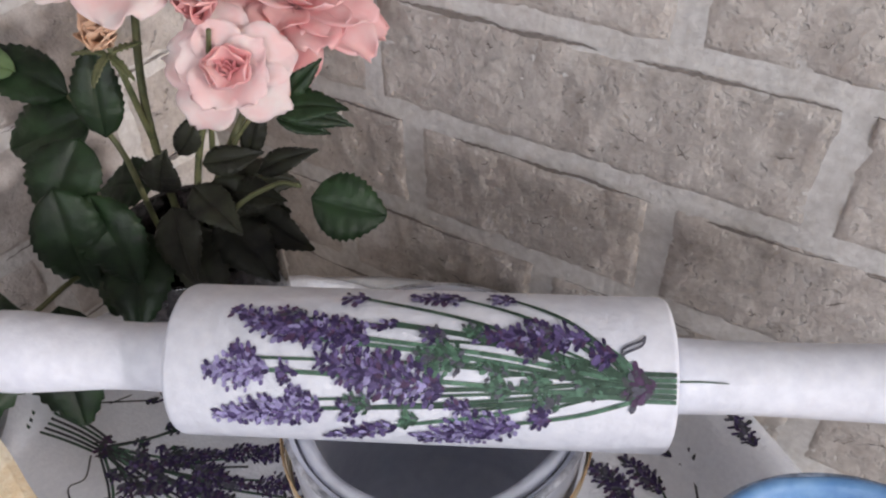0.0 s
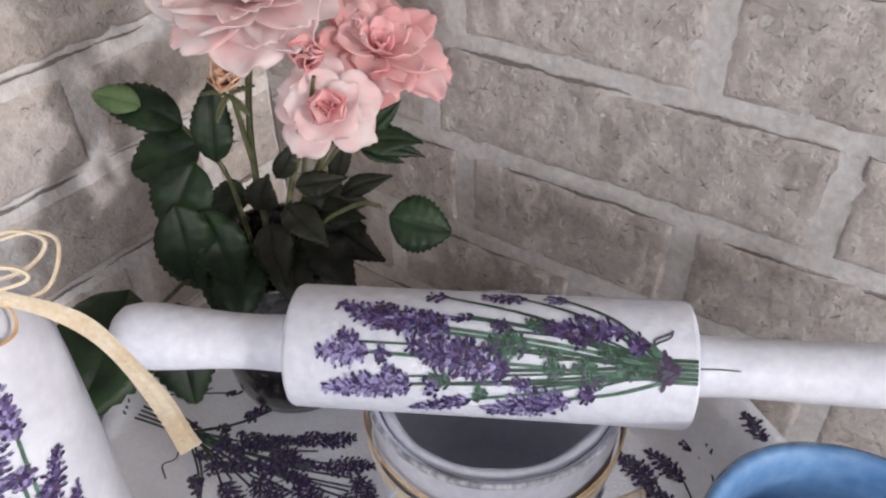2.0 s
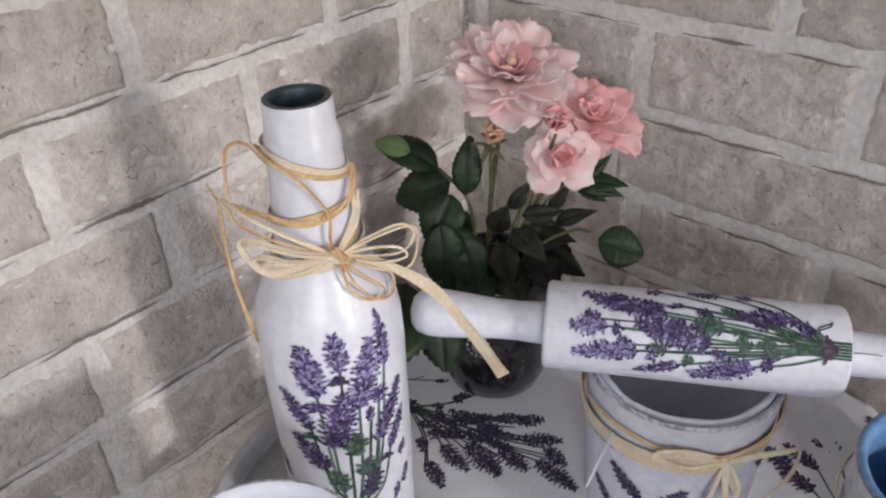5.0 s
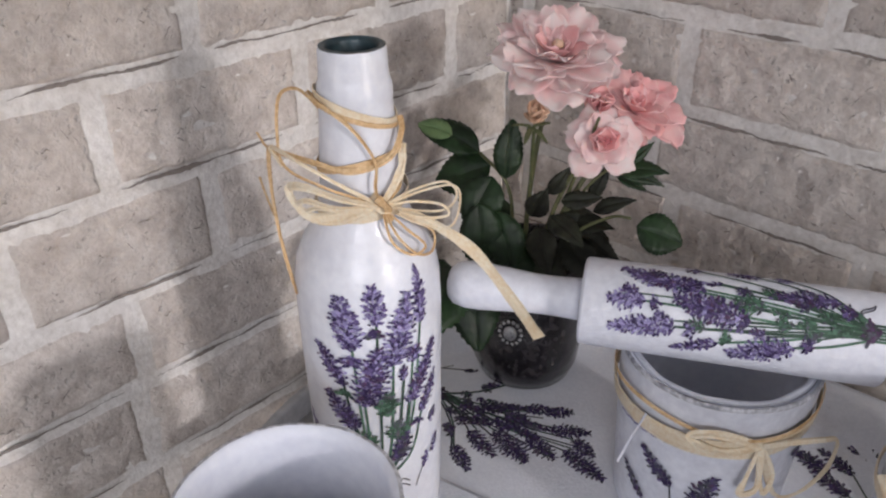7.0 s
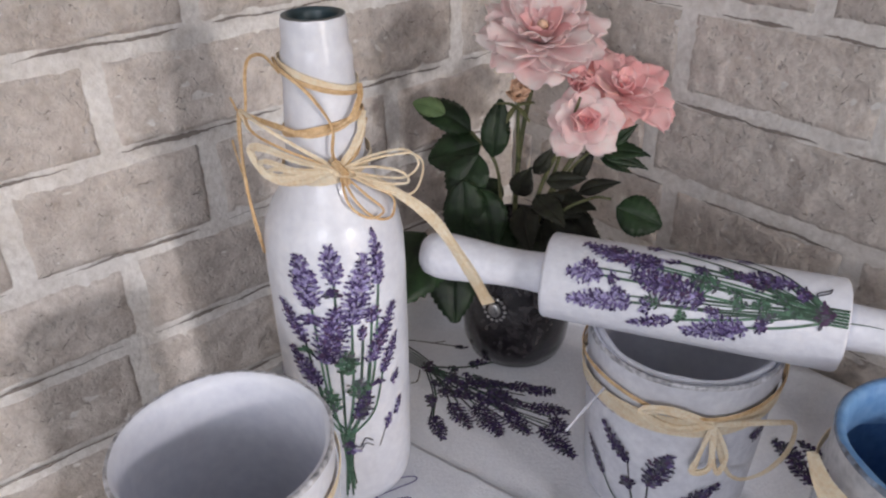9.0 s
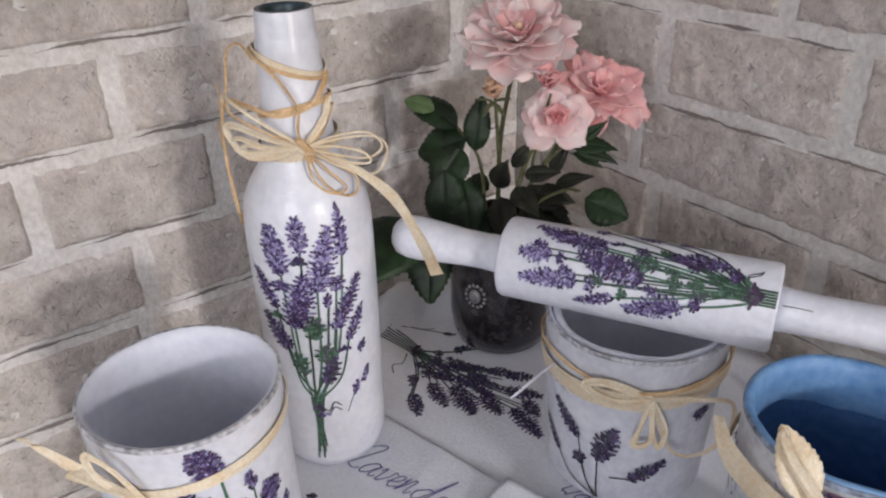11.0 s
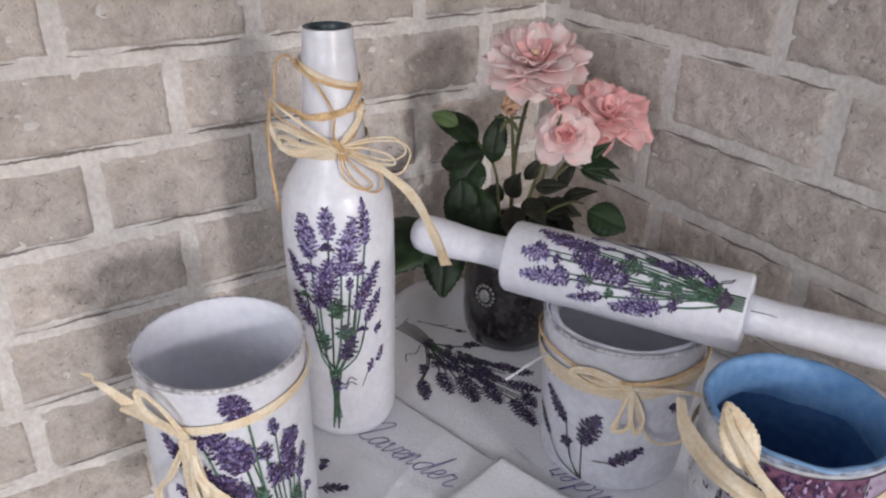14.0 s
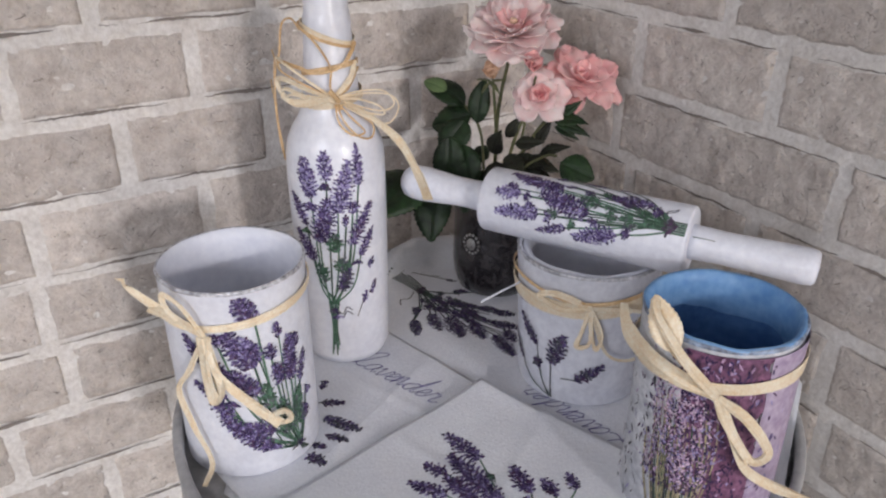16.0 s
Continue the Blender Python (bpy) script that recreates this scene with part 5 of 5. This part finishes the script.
tie_c = tie("natural raffia tied round the photo print tin", [
    ("winding", ring(CC, RC + 0.0022, lambda a: 0.0930 + 0.003 * math.cos(radians(a - 40)), -220, 140, 28), 0.0058, (0, 0, 1), 90, RAFFIA),
    ("bow_loop", [KC, around(CC, RC + 0.008, -68, 0.106), around(CC, RC + 0.010, -86, 0.122), around(CC, RC + 0.008, -92, 0.1275), around(CC, RC + 0.006, -84, 0.112), KC], 0.0036, CF, 20, RAFFIA),
    ("bow_loop", [KC, around(CC, RC + 0.005, -85, 0.098), around(CC, RC + 0.007, -120, 0.103), around(CC, RC + 0.008, -136, 0.1065), around(CC, RC + 0.006, -118, 0.0965), around(CC, RC + 0.005, -80, 0.0935), KC], 0.0042, CF, 30, RAFFIA),
    ("bow_loop", [KC, around(CC, RC + 0.006, -38, 0.076), around(CC, RC + 0.009, -24, 0.061), around(CC, RC + 0.010, -16, 0.066), around(CC, RC + 0.007, -30, 0.082), KC], 0.004, CF, 25, RAFFIA),
    ("tail", [KC, around(CC, RC + 0.006, -38, 0.074), around(CC, RC + 0.007, -26, 0.056), around(CC, RC + 0.010, -10, 0.046), around(CC, RC + 0.018, 8, 0.037), around(CC, RC + 0.03, 22, 0.026)], 0.0058, CF, 40, RAFFIA)])


blade = leaf(around(CC, RC + 0.006, -76, 0.107), around(CC, RC + 0.007, -93, 0.1295), CAMWARD, 0.0135, tie_c, RAFFIA, 0.5, 0.1, 3.0)
blade.name = "blade"


# ---- bricks of the two walls ----
def brick_mesh(place, u0, u1, z0, z1, seed):
    """One brick: an uneven, pitted face with worn, wandering edges."""
    nu, nz = max(20, round((u1 - u0) / 0.0021)), 22
    verts, faces = [], []
    for i in range(nu + 1):
        for j in range(nz + 1):
            u, z = u0 + (u1 - u0) * i / nu, z0 + (z1 - z0) * j / nz
            wander = 0.0034
            du = wander * noise.noise((u * 70, z * 70, seed)) if i in (0, nu) else 0
            dz = wander * noise.noise((u * 90, z * 90, seed + 20)) if j in (0, nz) else 0
            edge = min(i, nu - i, j, nz - j)
            swell = 0.0010 * noise.noise((u * 70, z * 70, seed)) + 0.0006 * noise.noise((u * 230, z * 230, seed))
            pit = max(0.0, noise.noise((u * 150, z * 210, seed + 7)) - 0.28) * 0.0042
            ridge = (0.35 - abs(noise.noise((u * 85, z * 130, seed + 31)))) * 0.0009
            h = -0.0016 if edge == 0 else (0.0006 if edge == 1 else 0.0013) + swell - pit + ridge
            verts.append(place(u + du, z + dz, h))
    for i in range(nu):
        for j in range(nz):
            k = i * (nz + 1) + j
            faces.append((k, k + nz + 1, k + nz + 2, k + 1))
    me = bpy.data.meshes.new("brick")
    me.from_pydata(verts, [], faces)
    return me


def lay_bricks(wall, place, joints, end, seed, low_cracks):
    rnd = random.Random(seed)
    cverts, cfaces = [], []
    for k in range(-4, 9):
        at = list(joints.get(k, ()))
        if not at:
            at = [rnd.uniform(0.03, 0.12)]
        while at[-1] < end:
            at.append(at[-1] + rnd.choice((0.113, 0.113, 0.178)))
        z1 = TOP - k * PITCH
        z0 = z1 - HIGH
        edges = [-0.004, *at]
        for u0, u1 in zip(edges, edges[1:]):
            a, b = u0 + 0.0037, u1 - 0.0037
            if b - a < 0.012:
                continue
            link_mesh("brick", brick_mesh(place, max(a, 0.001), b, z0 + rnd.uniform(-0.001, 0.001), z1 + rnd.uniform(-0.001, 0.001), rnd.uniform(0, 500)), BRICK, wall)
            zc = (z0 - 0.0002) if low_cracks else (z1 + 0.0001)
            u = a + rnd.uniform(0, 0.02)
            while u < b - 0.01:
                stop = min(b, u + rnd.uniform(0.03, 0.15))
                n = max(4, round((stop - u) / 0.001))
                base = len(cverts)
                s = rnd.uniform(0, 99)
                for i in range(n + 1):
                    f = i / n
                    w = 0.0010 * math.sin(math.pi * f) ** 0.6 * max(0.12, 0.6 + 1.3 * noise.noise((f * (stop - u) * 55, s, 0)) + 0.35 * noise.noise((f * (stop - u) * 420, s, 9))) + 0.00008
                    off = 0.0014 * noise.noise((f * (stop - u) * 60, s, 2)) + 0.0006 * noise.noise((f * (stop - u) * 480, s, 4))
                    x = u + (stop - u) * f
                    cverts += [place(x, zc + off - w, 0.0019), place(x, zc + off + w, 0.0019)]
                cfaces += [(base + 2 * i, base + 2 * i + 2, base + 2 * i + 3, base + 2 * i + 1) for i in range(n)]
                u = stop + rnd.uniform(0.002, 0.018)
            for m in range(rnd.randrange(16, 30)):
                x, z, n = rnd.uniform(a + 0.006, b - 0.006), rnd.uniform(z0 + 0.006, z1 - 0.006), 5
                t, s, long = rnd.gauss(0.2, 0.8), rnd.uniform(0, 99), rnd.uniform(0.0008, 0.0045) * rnd.choice((1, 1, 1, 2))
                base = len(cverts)
                for i in range(n + 1):
                    f = i / n - 0.5
                    w = 0.0005 * (1 - 4 * f * f) * abs(math.sin(s + f * 7)) + 0.00004
                    dx, dz = f * long * math.cos(t), f * long * math.sin(t) + 0.0015 * noise.noise((f * 5, s, 1))
                    cverts += [place(x + dx, z + dz - w, 0.0027), place(x + dx, z + dz + w, 0.0027)]
                cfaces += [(base + 2 * i, base + 2 * i + 2, base + 2 * i + 3, base + 2 * i + 1) for i in range(n)]
    me = bpy.data.meshes.new("crevices")
    me.from_pydata(cverts, [], cfaces)
    tagged(link_mesh("crevices", me, CREVICE, wall, "dark crevices along the bricks", False), kind="stuff")


lay_bricks(wall_north, lambda u, z, h: (u, -h, z), NORTH_JOINTS, 0.66, 5, False)
lay_bricks(wall_west, lambda u, z, h: (h, -u, z), WEST_JOINTS, 0.70, 6, True)
